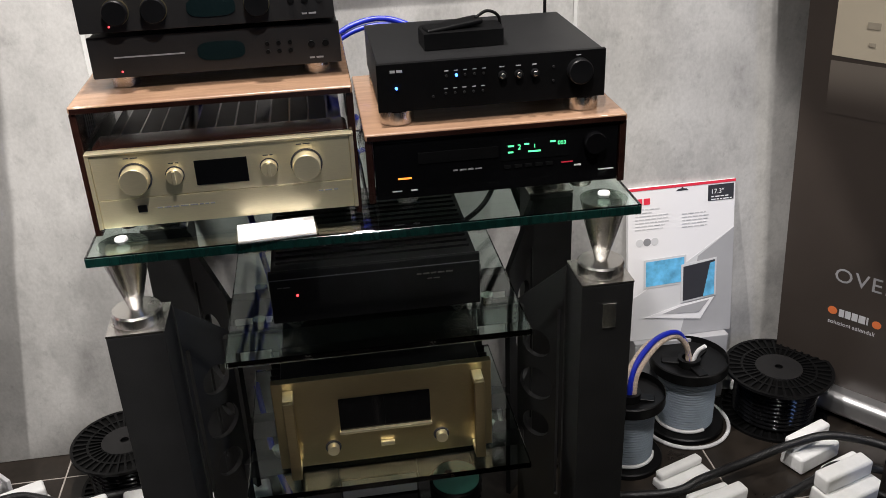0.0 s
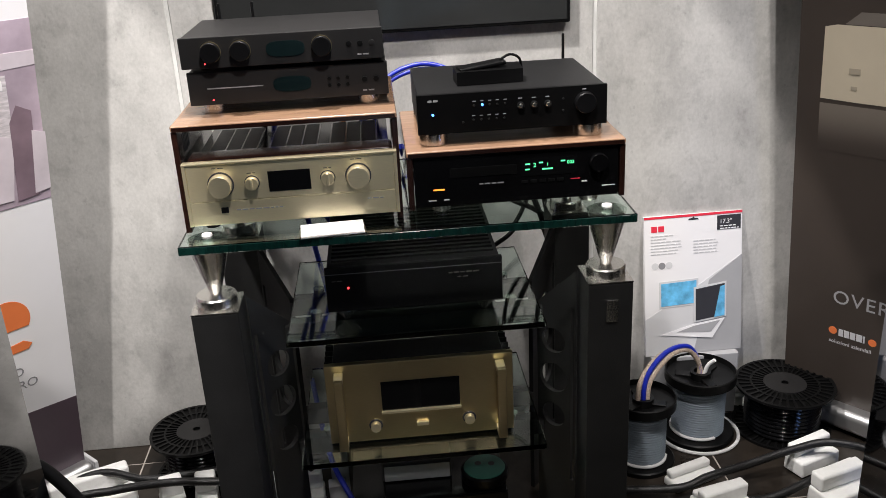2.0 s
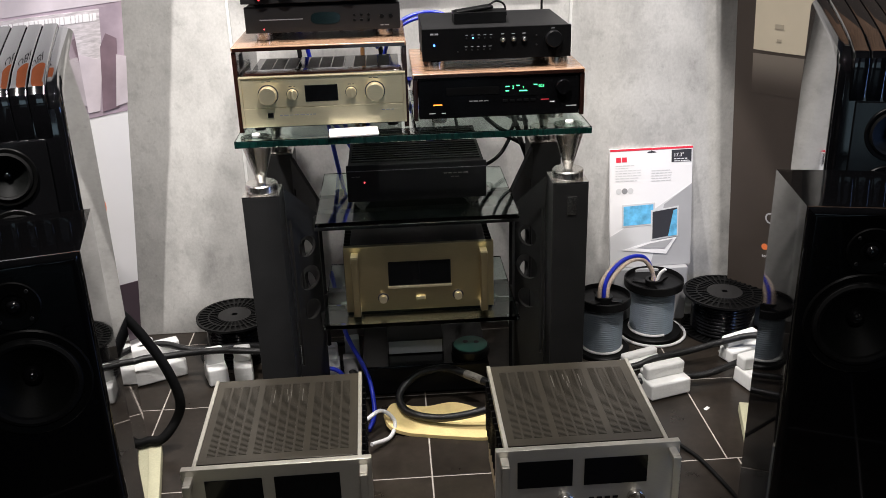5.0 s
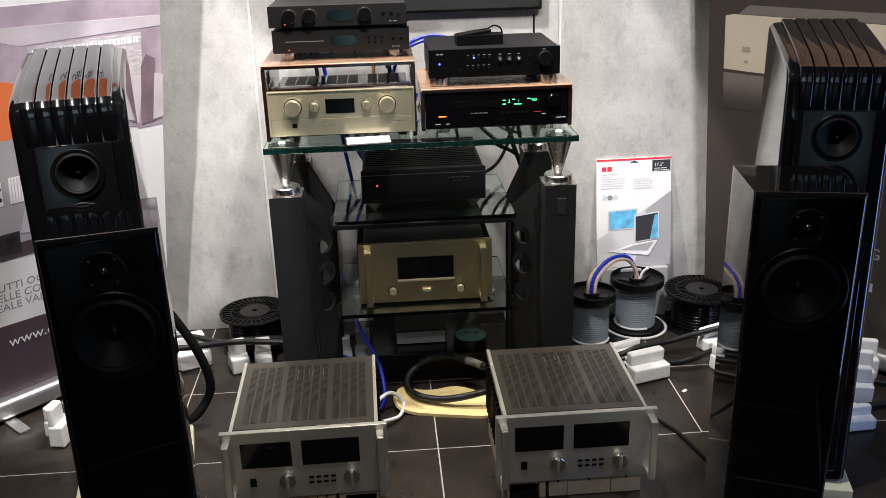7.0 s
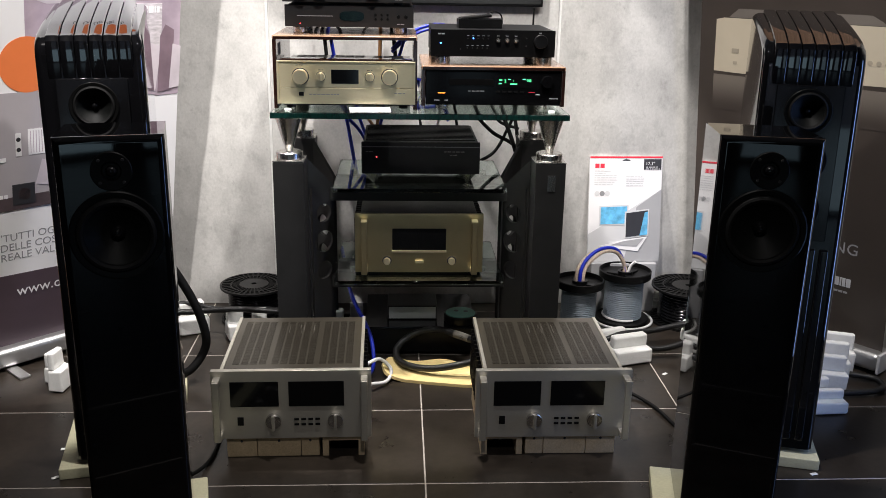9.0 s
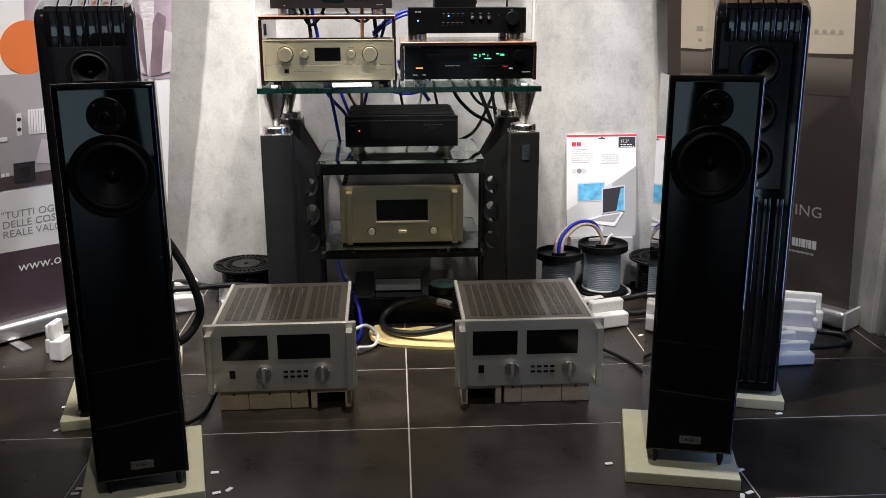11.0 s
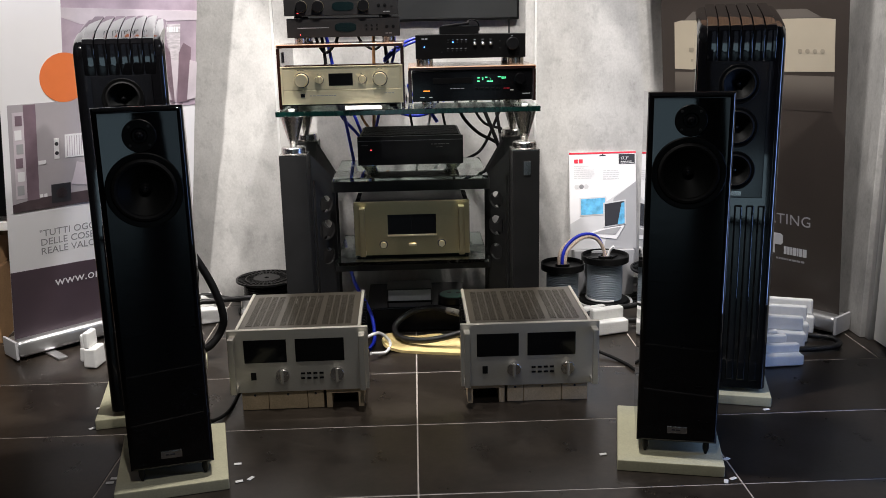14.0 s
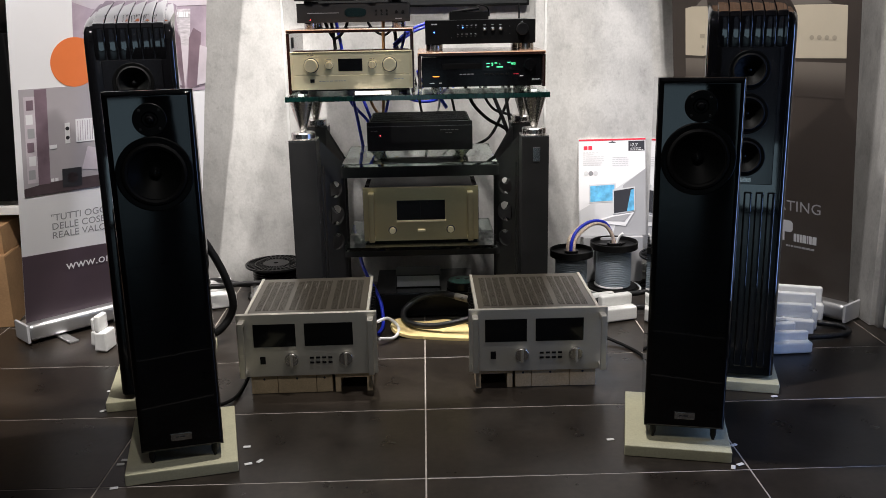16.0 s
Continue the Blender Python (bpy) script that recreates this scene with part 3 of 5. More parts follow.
# ---- the audio rack ----
rack = thing("audio_rack", "black audio rack with glass shelves on steel cones", "rack", at(0, 1.95))
PX, PW, RB = 0.444, 0.052, 0.43
for sx in (-1, 1):
    for y, zt in ((0.0, 0.775), (RB, 0.775)):
        p = part("post", box(sx * PX - PW, sx * PX + PW, y, y + 0.11, 0.0, zt, 0.003), RACK_BLACK, rack)
        if sx > 0 and y == 0:
            part("badge", box(0.434, 0.462, -0.003, 0, 0.68, 0.735, 0.001), STEEL, p, "small metal plate")
        part("cap", box(sx * PX - PW, sx * PX + PW, y, y + 0.11, zt + 0.0005, zt + 0.004), STEEL, p)
        c = part("cone_foot", lathe([(0.012, 0), (0.017, 0.018), (0.043, 0.108), (0.045, 0.117), (0, 0.117)], 40, at(sx * PX, y + 0.052, 0.806)), STEEL, rack, "turned steel cone")
        part("disc", lathe([(0, 0), (0.044, 0), (0.046, 0.003), (0.046, 0.022), (0.043, 0.026), (0, 0.026)], 40, at(sx * PX, y + 0.052, 0.7795)), STEEL, c)
        part("bolt_head", lathe([(0.0, 0.0), (0.012, 0), (0.011, 0.004), (0, 0.005)], 24, at(sx * PX, y + 0.052, 0.9445)), WHITE_PLASTIC, c, "pale bolt cap")
    # two perforated side plates that meet in a shallow V
    for (xa, ya), (xb, yb) in (((PX - 0.05, 0.116), (0.312, 0.196)), ((0.312, 0.318), (PX - 0.05, RB - 0.006))):
        d = math.hypot(xb - xa, yb - ya)
        lo = 0.655
        za, zb = (0.765, lo) if ya < 0.2 else (lo, 0.765)
        bm = outline([[(0, 0.0), (d, 0.0), (d, zb), (0, za)]] + [ring(d * 0.58, z, r, 36) for z, r in ((0.343, 0.034), (0.452, 0.041), (0.558, 0.034))] + [[(0.006 if ya < 0.2 else d - 0.016, 0.16), (0.016 if ya < 0.2 else d - 0.006, 0.16), (0.016 if ya < 0.2 else d - 0.006, 0.66), (0.006 if ya < 0.2 else d - 0.016, 0.66)]], 0.012)
        bm.transform(FRONT)
        ang = math.atan2(yb - ya, sx * (xb - xa))
        part("side_plate", bm, RACK_BLACK, rack, "perforated black side plate", at(sx * xa, ya, 0) @ Matrix.Rotation(ang, 4, "Z"))
for z0, z1 in ((0.60, 0.647), (0.27, 0.318)):
    part("crossbeam", box(-0.318, 0.318, 0.17, 0.205, z0, z1, 0.002), RACK_BLACK, rack)
    part("crossbeam", box(-0.318, 0.318, 0.31, 0.345, z0, z1, 0.002), RACK_BLACK, rack)
part("glass_shelf", box(-0.497, 0.497, -0.01, 0.55, 0.924, 0.944, 0.0015, 1), GLASS, rack, "thick green-edged glass top")
part("glass_shelf", box(-0.30, 0.30, 0.02, 0.50, 0.668, 0.682, 0.0015, 1), GLASS, rack, "green-edged glass shelf")
part("glass_shelf", box(-0.30, 0.30, 0.02, 0.50, 0.334, 0.348, 0.0015, 1), GLASS, rack, "green-edged glass shelf")
# added strip that paints the lit edge of the glass top
for x, y, z0, z1 in ((0.497, -0.01, 0.9255, 0.9425),):
    part("front_edge", box(-x + 0.001, x - 0.001, y - 0.0025, y - 0.0003, z0, z1, 0.0008, 1), LIT_GLASS_EDGE, rack, "added strip in the lit green of the glass edge")
for o in rack.children:
    if o.name == "glass_shelf":
        o.visible_shadow = False
for z, h_ in ((0.6475, 0.02), (0.3185, 0.015)):
    for x in (-0.24, 0.24):
        part("shelf_puck", lathe([(0, 0), (0.014, 0), (0.014, h_), (0, h_)], 20, at(x, 0.187, z)), STEEL, rack)
        part("shelf_puck", lathe([(0, 0), (0.014, 0), (0.014, h_), (0, h_)], 20, at(x, 0.328, z)), STEEL, rack)


# ---- power amplifiers on the floor ----
def grille_strip(x0, x1, y0, y1, z, n):
    bm = bmesh.new()
    dy = (y1 - y0) / n
    for k in range(n):
        add_box(bm, x0, x1, y0 + k * dy, y0 + (k + 0.55) * dy, z, z + 0.001)
    return bm


def monoblock(m, label):
    a = thing("power_amplifier", label, "amplifier", m, "silver power amplifiers on the floor")
    w, h, d = 0.232, 0.215, 0.432
    part("body", box(-0.2, 0.2, 0.02, d, 0.004, h - 0.006, 0.003), CHARCOAL, a)
    part("top_cover", box(-0.198, 0.198, 0.03, d - 0.004, h - 0.0055, h - 0.002, 0.001), VENT_COVER, a, "taupe vented top cover")
    for x in (-0.203, 0.203):
        part("top_rail", box(x - 0.005, x + 0.005, 0.02, d, h - 0.02, h, 0.001), SILVER, a)
    for x0, n in ((-0.178, 4), (-0.064, 5), (0.077, 4)):
        for k in range(n):
            u = x0 + k * 0.0258
            v = part("vent_strip", box(u, u + 0.0212, 0.06, d - 0.04, h - 0.0025, h - 0.0018), VENT_DARK, a, "fine dark vent")
            part("louvre", grille_strip(u + 0.0005, u + 0.0207, 0.061, d - 0.041, h - 0.0018, 60), VENT_COVER, v)
    for u, v0, v1 in ((-0.034, 0.012, 0.075), (0.044, 0.012, 0.075), (0.000, 0.05, 0.078), (0.005, 0.01, 0.04), (0.012, 0.03, 0.07)):
        part("print_bar", box(u, u + 0.0018, d - 0.15 + v0, d - 0.15 + v1, h - 0.0006, h + 0.0001), FAINT_PRINT, a)
    for k in range(12):
        part("cooling_fin", box(-0.216, -0.2005, 0.05 + k * 0.031, 0.054 + k * 0.031, 0.02, h - 0.03), BLACK_METAL, a)
        part("cooling_fin", box(0.2005, 0.216, 0.05 + k * 0.031, 0.054 + k * 0.031, 0.02, h - 0.03), BLACK_METAL, a)
    f = part("faceplate", box(-w, w, 0.0, 0.018, 0.0, h + 0.004, 0.002), SILVER, a, "brushed silver front plate")
    for x0, x1 in ((-0.178, -0.038), (-0.009, 0.152)):
        part("meter_window", box(x0, x1, -0.002, 0.0, 0.105, 0.185, 0.001), DISPLAY, f, "dark meter window")
    for x in (-0.055, 0.126):
        k = part("knob", knob(0.023, 0.014, x, 0.06), STEEL, f)
        part("grip", box(x - 0.004, x + 0.004, -0.026, -0.0145, 0.036, 0.084, 0.002), SILVER, k)
    for i in range(4):
        for z in (0.043, 0.06):
            part("button", box(0.005 + i * 0.0205, 0.019 + i * 0.0205, -0.003, 0.0, z, z + 0.007, 0.001), BLACK_PLASTIC, f)
    part("power_switch", box(-0.16, -0.142, -0.003, 0.0, 0.045, 0.072, 0.001), BLACK_PLASTIC, f)
    for x in (-0.212, 0.212):
        hd = part("handle", box(x - 0.010, x + 0.010, -0.046, -0.036, 0.012, h - 0.012, 0.003), SILVER, a, "polished bar handle")
        for z in (0.012, h - 0.028):
            part("stem", box(x - 0.010, x + 0.010, -0.036, 0.0, z, z + 0.016, 0.002), SILVER, hd)
    return a


monoblock(at(-0.385, 1.365, 0.068, 1), "silver and dark grey power amplifier on wooden blocks")
monoblock(at(0.386, 1.365, 0.065, 0), "silver power amplifier with a cable loop behind it, on wooden blocks")


def amp_stand(m, flip):
    s = thing("amplifier_stand", "low stand of raw fibreboard blocks under an amplifier", "stand", m, "fibreboard stands")
    g = -1 if flip else 1
    xs = sorted((g * -0.21, g * -0.085))
    part("hollow_block", box(xs[0], xs[1], 0, 0.36, 0.051, 0.064), MDF, s)
    for x in xs:
        c = x + (0.009 if x == xs[0] else -0.009)
        part("hollow_block", box(c - 0.009, c + 0.009, 0.0, 0.36, 0, 0.0505), MDF, s)
    x = -0.075
    for w in (0.055, 0.13, 0.09):
        a, b = sorted((g * x, g * (x + w - 0.002)))
        blk = part("block", box(a, b, 0.002, 0.36, 0, 0.062, 0.001, 1), MDF, s)
        part("hole", lathe([(0, 0), (0.004, 0), (0.004, 0.001), (0, 0.001)], 12, Matrix.Translation(((a + b) / 2, 0.002, 0.052)) @ FRONT), INK, blk)
        x += w
    return s


amp_stand(at(-0.385, 1.378, 0, 1), True)
amp_stand(at(0.386, 1.378, 0, 0), False)


# ---- components on the rack ----
def feet(parent, x0, x1, y0, y1, z0, z1, r, mat):
    for x in (x0, x1):
        for y in (y0, y1):
            part("foot", lathe([(0, z0), (r * 0.95, z0), (r, z0 + 0.002), (r, z1 - 0.002), (r * 0.9, z1), (0, z1)], 28, at(x, y)), mat, parent)


def wood_case(m, w, d, z0, z1, label, back=False):
    """An open wooden sleeve round a component."""
    c = thing("wooden_sleeve", label, "wooden case", m, "wooden sleeves on the glass top")
    # the top takes the lit tone, paler than the sides
    part("top_panel", box(-w / 2, w / 2, 0, d, z1 - 0.013, z1, 0.0035, 3), LIT_WALNUT, c, "lit walnut top")
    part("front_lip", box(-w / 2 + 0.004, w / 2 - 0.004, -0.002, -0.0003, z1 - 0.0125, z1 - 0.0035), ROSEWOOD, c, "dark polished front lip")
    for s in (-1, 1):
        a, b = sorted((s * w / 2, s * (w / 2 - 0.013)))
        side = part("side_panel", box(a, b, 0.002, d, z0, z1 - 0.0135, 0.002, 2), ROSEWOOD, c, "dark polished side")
        for k in range(5):
            part("vent_slot", box(s * (w / 2 - 0.0135) - 0.0006, s * (w / 2 - 0.0135) + 0.0006, 0.05 + k * 0.014, 0.056 + k * 0.014, z1 - 0.07, z1 - 0.03), INK, side)
    return c


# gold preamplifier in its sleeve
wood_case(at(-0.252, 2.022), 0.48, 0.40, 0.9445, 1.186, "polished rosewood sleeve with a lit-toned walnut top round a gold preamplifier")
pre = thing("preamplifier", "champagne gold preamplifier with four round knobs", "amplifier", at(-0.2485, 2.012))
part("body", box(-0.215, 0.215, 0.02, 0.36, 0.956, 1.083, 0.002), BLACK_METAL, pre)
part("top_edge", box(-0.222, 0.222, 0.0185, 0.088, 1.0835, 1.109, 0.008), ROSEWOOD, pre, "dark polished front edge")
part("top_cover", box(-0.215, 0.215, 0.0885, 0.36, 1.0835, 1.09, 0.001), BLACK_GLOSS, pre, "glossy dark vented cover")
for x0 in (-0.195, -0.058, 0.079):
    v = part("vent_panel", box(x0, x0 + 0.112, 0.10, 0.34, 1.0902, 1.0915, 0.0005), VENT_GREY, pre)
    for k in range(3):
        part("grille", box(x0 + 0.004 + k * 0.036, x0 + 0.036 + k * 0.036, 0.106, 0.334, 1.0917, 1.0925), BLACK_METAL, v)
fp = part("faceplate", box(-0.2225, 0.2225, 0.0, 0.018, 1.0172, 1.099, 0.0015), GOLD, pre, "brushed champagne front plate")
lp = part("lower_flap", box(-0.2225, 0.2225, 0.0, 0.018, 0.963, 1.0162, 0.0015), GOLD, pre, "brushed champagne flap")
for s in (-1, 1):
    part("side_trim", box(min(s * 0.2228, s * 0.230), max(s * 0.2228, s * 0.230), -0.003, 0.02, 0.963, 1.1, 0.001), GOLD, pre)
part("top_trim", box(-0.230, 0.230, -0.004, 0.018, 1.1003, 1.1045, 0.001), GOLD, pre)
for x, r in ((-0.152, 0.025), (0.144, 0.025), (-0.085, 0.0145), (0.078, 0.0145)):
    part("bezel", lathe([(r * 1.14, 0), (r * 1.12, 0.002), (r * 1.02, 0.002)], 36, Matrix.Translation((x, -0.0002, 1.054)) @ FRONT), INK, fp)
    k = part("knob", knob(r, 0.024 if r > 0.02 else 0.014, x, 1.054), GOLD, fp)
    if r < 0.02:
        part("grip", box(x - 0.003, x + 0.003, -0.020, -0.0145, 1.042, 1.066, 0.001), GOLD, k)
    part("legend", bars([r * 1.2], 1.054 + r * 1.45, 0.004, 0.0016, x - r * 0.6, -0.0006), INK, fp)
part("display", box(-0.05, 0.041, -0.0015, 0.0, 1.031, 1.077, 0.0008), DISPLAY, fp, "dark display window")
part("flap_button", box(-0.158, -0.142, -0.0035, 0.0, 0.99, 1.003, 0.001), BLACK_PLASTIC, lp)
part("legend", bars([0.1], 0.994, 0.004, 0.0022, -0.125, -0.0006), GREY_INK, lp)
part("legend", bars([0.035], 0.999, 0.004, 0.0022, 0.16, -0.0006), GREY_INK, lp)
feet(pre, -0.19, 0.19, 0.05, 0.32, 0.9445, 0.9555, 0.016, BLACK_PLASTIC)


# compact disc player and small amplifier, stacked on the sleeve
def mini(name, m, h, label, kind):
    c = thing(name, label, "hi-fi component", m)
    w, d = 0.216, 0.30
    part("cover", box(-w + 0.003, w - 0.003, 0.012, d, 0.002, h - 0.001, 0.002), CHARCOAL, c)
    f = part("faceplate", box(-w, w, 0, 0.0115, 0, h, 0.002), CHARCOAL, c, "matt dark grey front")
    bm = outline([[(0.041 * math.copysign(abs(math.cos(a)) ** 0.6, math.cos(a)), 0.0165 * math.copysign(abs(math.sin(a)) ** 0.7, math.sin(a))) for a in [2 * math.pi * (k + 0.5) / 40 for k in range(40)]]], 0.002)
    bm.transform(Matrix.Translation((0.008, -0.0008, h / 2)) @ FRONT)
    part("display", bm, TEAL_DISPLAY, f, "dark oval display")
    if kind == "amp":
        for x in (-0.150, -0.087, 0.085):
            k = part("knob", knob(0.021, 0.016, x, h * 0.52), BLACK_METAL, f)
            part("ring", lathe([(0.0222, 0), (0.0222, 0.003), (0.0208, 0.003)], 32, Matrix.Translation((x, -0.0002, h * 0.52)) @ FRONT), GOLD_DARK, k)
        for x in (0.143, 0.167, 0.192):
            part("socket", knob(0.006, 0.002, x, h * 0.52), BLACK_PLASTIC if x < 0.18 else CHARCOAL, f)
    else:
        part("disc_slot", box(-0.175, -0.055, -0.0008, 0.0, h * 0.48, h * 0.48 + 0.0025), GREY_INK, f, "bright edged disc slot")
        for i in range(3):
            for z in (h * 0.38, h * 0.58):
                part("button", knob(0.004, 0.002, 0.088 + i * 0.02, z), BLACK_PLASTIC, f)
        for x in (0.165, 0.19):
            part("button", knob(0.006, 0.003, x, h * 0.5), BLACK_PLASTIC, f)
    part("led", lathe([(0, 0), (0.0018, 0), (0, 0.0015)], 10, Matrix.Translation((-0.165, -0.0005, h * 0.15)) @ FRONT), RED_LED, f, "red standby light")
    part("legend", bars([0.03], h * 0.14, 0.004, 0.003, 0.16, -0.0006), GREY_INK, f)
    return c


cd = mini("disc_player", at(-0.240, 2.10, 1.209), 0.072, "slim dark grey disc player with an oval display", "cd")
feet(cd, -0.17, 0.17, 0.04, 0.26, -0.0225, -0.0005, 0.024, STEEL)
am = mini("stereo_amplifier", at(-0.246, 2.09, 1.290), 0.066, "dark grey amplifier with three knobs, stacked on a disc player", "amp")
feet(am, -0.17, 0.17, 0.05, 0.26, -0.0085, -0.0005, 0.016, BLACK_PLASTIC)
for x in (-0.17, -0.09):
    part("aerial", lathe([(0.0, 0.02), (0.004, 0.02), (0.0035, 0.1), (0, 0.102)], 10, at(x, 0.305)), BLACK_PLASTIC, am)

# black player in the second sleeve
wood_case(at(0.246, 2.022), 0.488, 0.40, 0.958, 1.093, "dark rosewood sleeve with a lit-toned walnut top round a black player")
deck = thing("disc_player", "glossy black disc player with a green display", "hi-fi component", at(0.246, 2.026))
part("cover", box(-0.225, 0.225, 0.02, 0.36, 0.962, 1.075, 0.002), BLACK_METAL, deck)
f = part("faceplate", box(-0.229, 0.229, 0.0, 0.0195, 0.962, 1.076, 0.003), DARK_ACRYLIC, deck, "glossy black front")
part("disc_tray", box(-0.15, 0.0, -0.002, 0.0, 1.028, 1.05, 0.001), AMP_BLACK, f)
dsp = part("display", box(0.005, 0.135, -0.001, 0.0, 1.02, 1.06), DISPLAY, f)
for i, (wd, x, z, s) in enumerate((("2", 0.036, 1.04, 0.014), ("1", 0.066, 1.041, 0.010), ("003", 0.112, 1.043, 0.011))):
    part("digits", lettering(wd, s, Matrix.Translation((x, -0.0016, z))), GREEN_LED, dsp)
for x, z, w in ((0.018, 1.046, 0.011), (0.049, 1.048, 0.009), (0.018, 1.034, 0.010), (0.056, 1.033, 0.024), (0.098, 1.049, 0.010)):
    part("segment", box(x, x + w, -0.002, -0.0012, z, z + 0.003), GREEN_LED, dsp)
k = part("knob", knob(0.021, 0.016, 0.182, 1.043), DARK_ACRYLIC, f)
part("power_button", box(-0.188, -0.163, -0.002, 0, 1.001, 1.0038), AMBER_LED, f, "lit amber switch line")
part("open_button", box(0.145, 0.158, -0.002, 0, 0.998, 1.001), WHITE_PRINT, f)
for x, z, w, mt in ((-0.2, 0.977, 0.018, PALE_PRINT), (-0.165, 0.977, 0.012, WHITE_PRINT), (0.192, 0.985, 0.03, PALE_PRINT), (0.12, 1.006, 0.022, RED_PRINT)):
    part("marking", box(x, x + w, -0.0012, 0, z, z + 0.002), mt, f)
part("legend", bars([0.055], 1.008, 0.004, 0.003, -0.085, -0.0006), GREY_INK, f)
for i in range(5):
    part("key", box(0.01 + i * 0.02, 0.024 + i * 0.02, -0.002, 0, 1.004, 1.011, 0.0008), BLACK_PLASTIC, f)
part("edge_line", box(-0.229, 0.229, -0.0015, 0.002, 1.0765, 1.0795), BLACK_METAL, deck)
feet(deck, -0.17, 0.17, 0.04, 0.30, 0.9445, 0.9615, 0.022, STEEL)

# slim black preamplifier with its feet on the second sleeve
pp = thing("control_amplifier", "slim black control amplifier with two blue lights", "amplifier", at(0.243, 2.052, 1.0935))
part("cover", box(-0.207, 0.207, 0.0125, 0.335, 0.03, 0.115, 0.002), DARK_COVER, pp)
f = part("faceplate", box(-0.210, 0.210, 0.0, 0.012, 0.028, 0.116, 0.001), AMP_BLACK, pp)
for x in (0.017, 0.047, 0.077):
    k = part("knob", knob(0.0075, 0.01, x, 0.082), BLACK_METAL, f)
    part("pointer", lathe([(0, 0), (0.005, 0), (0.004, 0.001), (0, 0.001)], 16, Matrix.Translation((x, -0.0102, 0.082)) @ FRONT), STEEL, k)
    part("legend", bars([0.010], 0.096, 0.004, 0.0018, x - 0.005, -0.0006), GREY_PRINT, f)
part("volume_knob", knob(0.023, 0.018, 0.16, 0.08), BLACK_METAL, f)
part("legend", bars([0.012], 0.107, 0.004, 0.0018, 0.154, -0.0006), GREY_PRINT, f)
part("legend", bars([0.022], 0.100, 0.004, 0.0045, -0.186, -0.0006), GREY_PRINT, f)
for i in range(5):
    x = -0.085 + i * 0.017
    part("selector", knob(0.0022, 0.003, x, 0.088), CHARCOAL, f)
    part("legend", bars([0.007], 0.096, 0.004, 0.0016, x - 0.003, -0.0006), GREY_PRINT, f)
    part("selector", knob(0.0022, 0.003, x - 0.002, 0.056), CHARCOAL, f)
    part("legend", bars([0.007], 0.064, 0.004, 0.0016, x - 0.005, -0.0006), GREY_PRINT, f)
for x, z in ((-0.11, 0.052), (0.112, 0.064), (0.112, 0.09)):
    part("selector", knob(0.0022, 0.003, x, z), CHARCOAL, f)
for x, z in ((-0.067, 0.0885), (-0.176, 0.072)):
    part("led", knob(0.0026, 0.004, x, z), BLUE_LED, f, "blue pilot light")
feet(pp, -0.175, 0.175, 0.035, 0.29, 0.0, 0.0275, 0.032, STEEL)
part("aerial", lathe([(0.0, 0.05), (0.004, 0.05), (0.0035, 0.175), (0, 0.177)], 10, at(0.183, 0.345)), BLACK_PLASTIC, pp)

tray = thing("remote_tray", "black plastic tray holding a small remote control", "tray", at(0.205, 2.13, 1.2098, 2))
bm = outline([[(-0.075, 0), (0.075, 0), (0.082, 0.075), (-0.055, 0.09), (-0.075, 0.07)]], 0.03)
bm.transform(Matrix.Translation((0, 0, 0.015)))
part("body", bm, BLACK_PLASTIC, tray)
part("remote", box(-0.06, 0.05, 0.02, 0.062, 0.0305, 0.041, 0.004, 3), BLACK_PLASTIC, tray, "", pose(0, 0, 0, 0, -6, 8))
part("cord", tube([(0.03, 0.04, 0.045), (0.055, 0.05, 0.054), (0.078, 0.055, 0.042), (0.084, 0.06, 0.012)], 0.003), BLACK_PLASTIC, tray)

card = thing("price_card", "small white card in a clear holder on the glass edge", "card", at(-0.168, 1.957, 0.9445, 4))
part("holder", box(-0.072, 0.072, -0.022, 0.045, 0, 0.004, 0.001), CLEAR, card, "clear plastic holder")
part("paper", box(-0.068, 0.068, -0.02, 0.04, 0.0043, 0.006), WHITE_PRINT, card, "", pose(0, 0, 0, 8))

# black power amplifier on the middle shelf
bp = thing("power_amplifier", "matt black power amplifier with one red light", "amplifier", at(0.003, 2.03, 0.6825))
part("body", box(-0.2, 0.2, 0.0105, 0.36, 0.042, 0.147, 0.003), AMP_BLACK, bp)
f = part("faceplate", box(-0.205, 0.205, 0, 0.01, 0.038, 0.15, 0.003), AMP_BLACK, bp)
part("groove", box(-0.205, 0.205, -0.0008, 0, 0.132, 0.134), INK, f)
part("led", knob(0.0022, 0.003, -0.153, 0.098), RED_LED, f, "red pilot light")
part("legend", bars([0.03], 0.115, 0.004, 0.002, -0.19, -0.0006), DIM_PRINT, f)
part("legend", bars([0.075], 0.115, 0.004, 0.003, 0.08, -0.0006), DIM_PRINT, f)
part("legend", bars([0.03], 0.104, 0.004, 0.002, 0.1, -0.0006), DIM_PRINT, f)
for k in range(13):
    part("top_rib", box(-0.19, 0.19, 0.04 + k * 0.024, 0.05 + k * 0.024, 0.1472, 0.152), AMP_BLACK, bp)
for x in (-0.165, 0.165):
    for y in (0.045, 0.3):
        part("cone", lathe([(0, 0), (0.005, 0), (0.034, 0.034), (0.034, 0.0415), (0, 0.0415)], 28, at(x, y)), STEEL, bp, "flat steel cone")

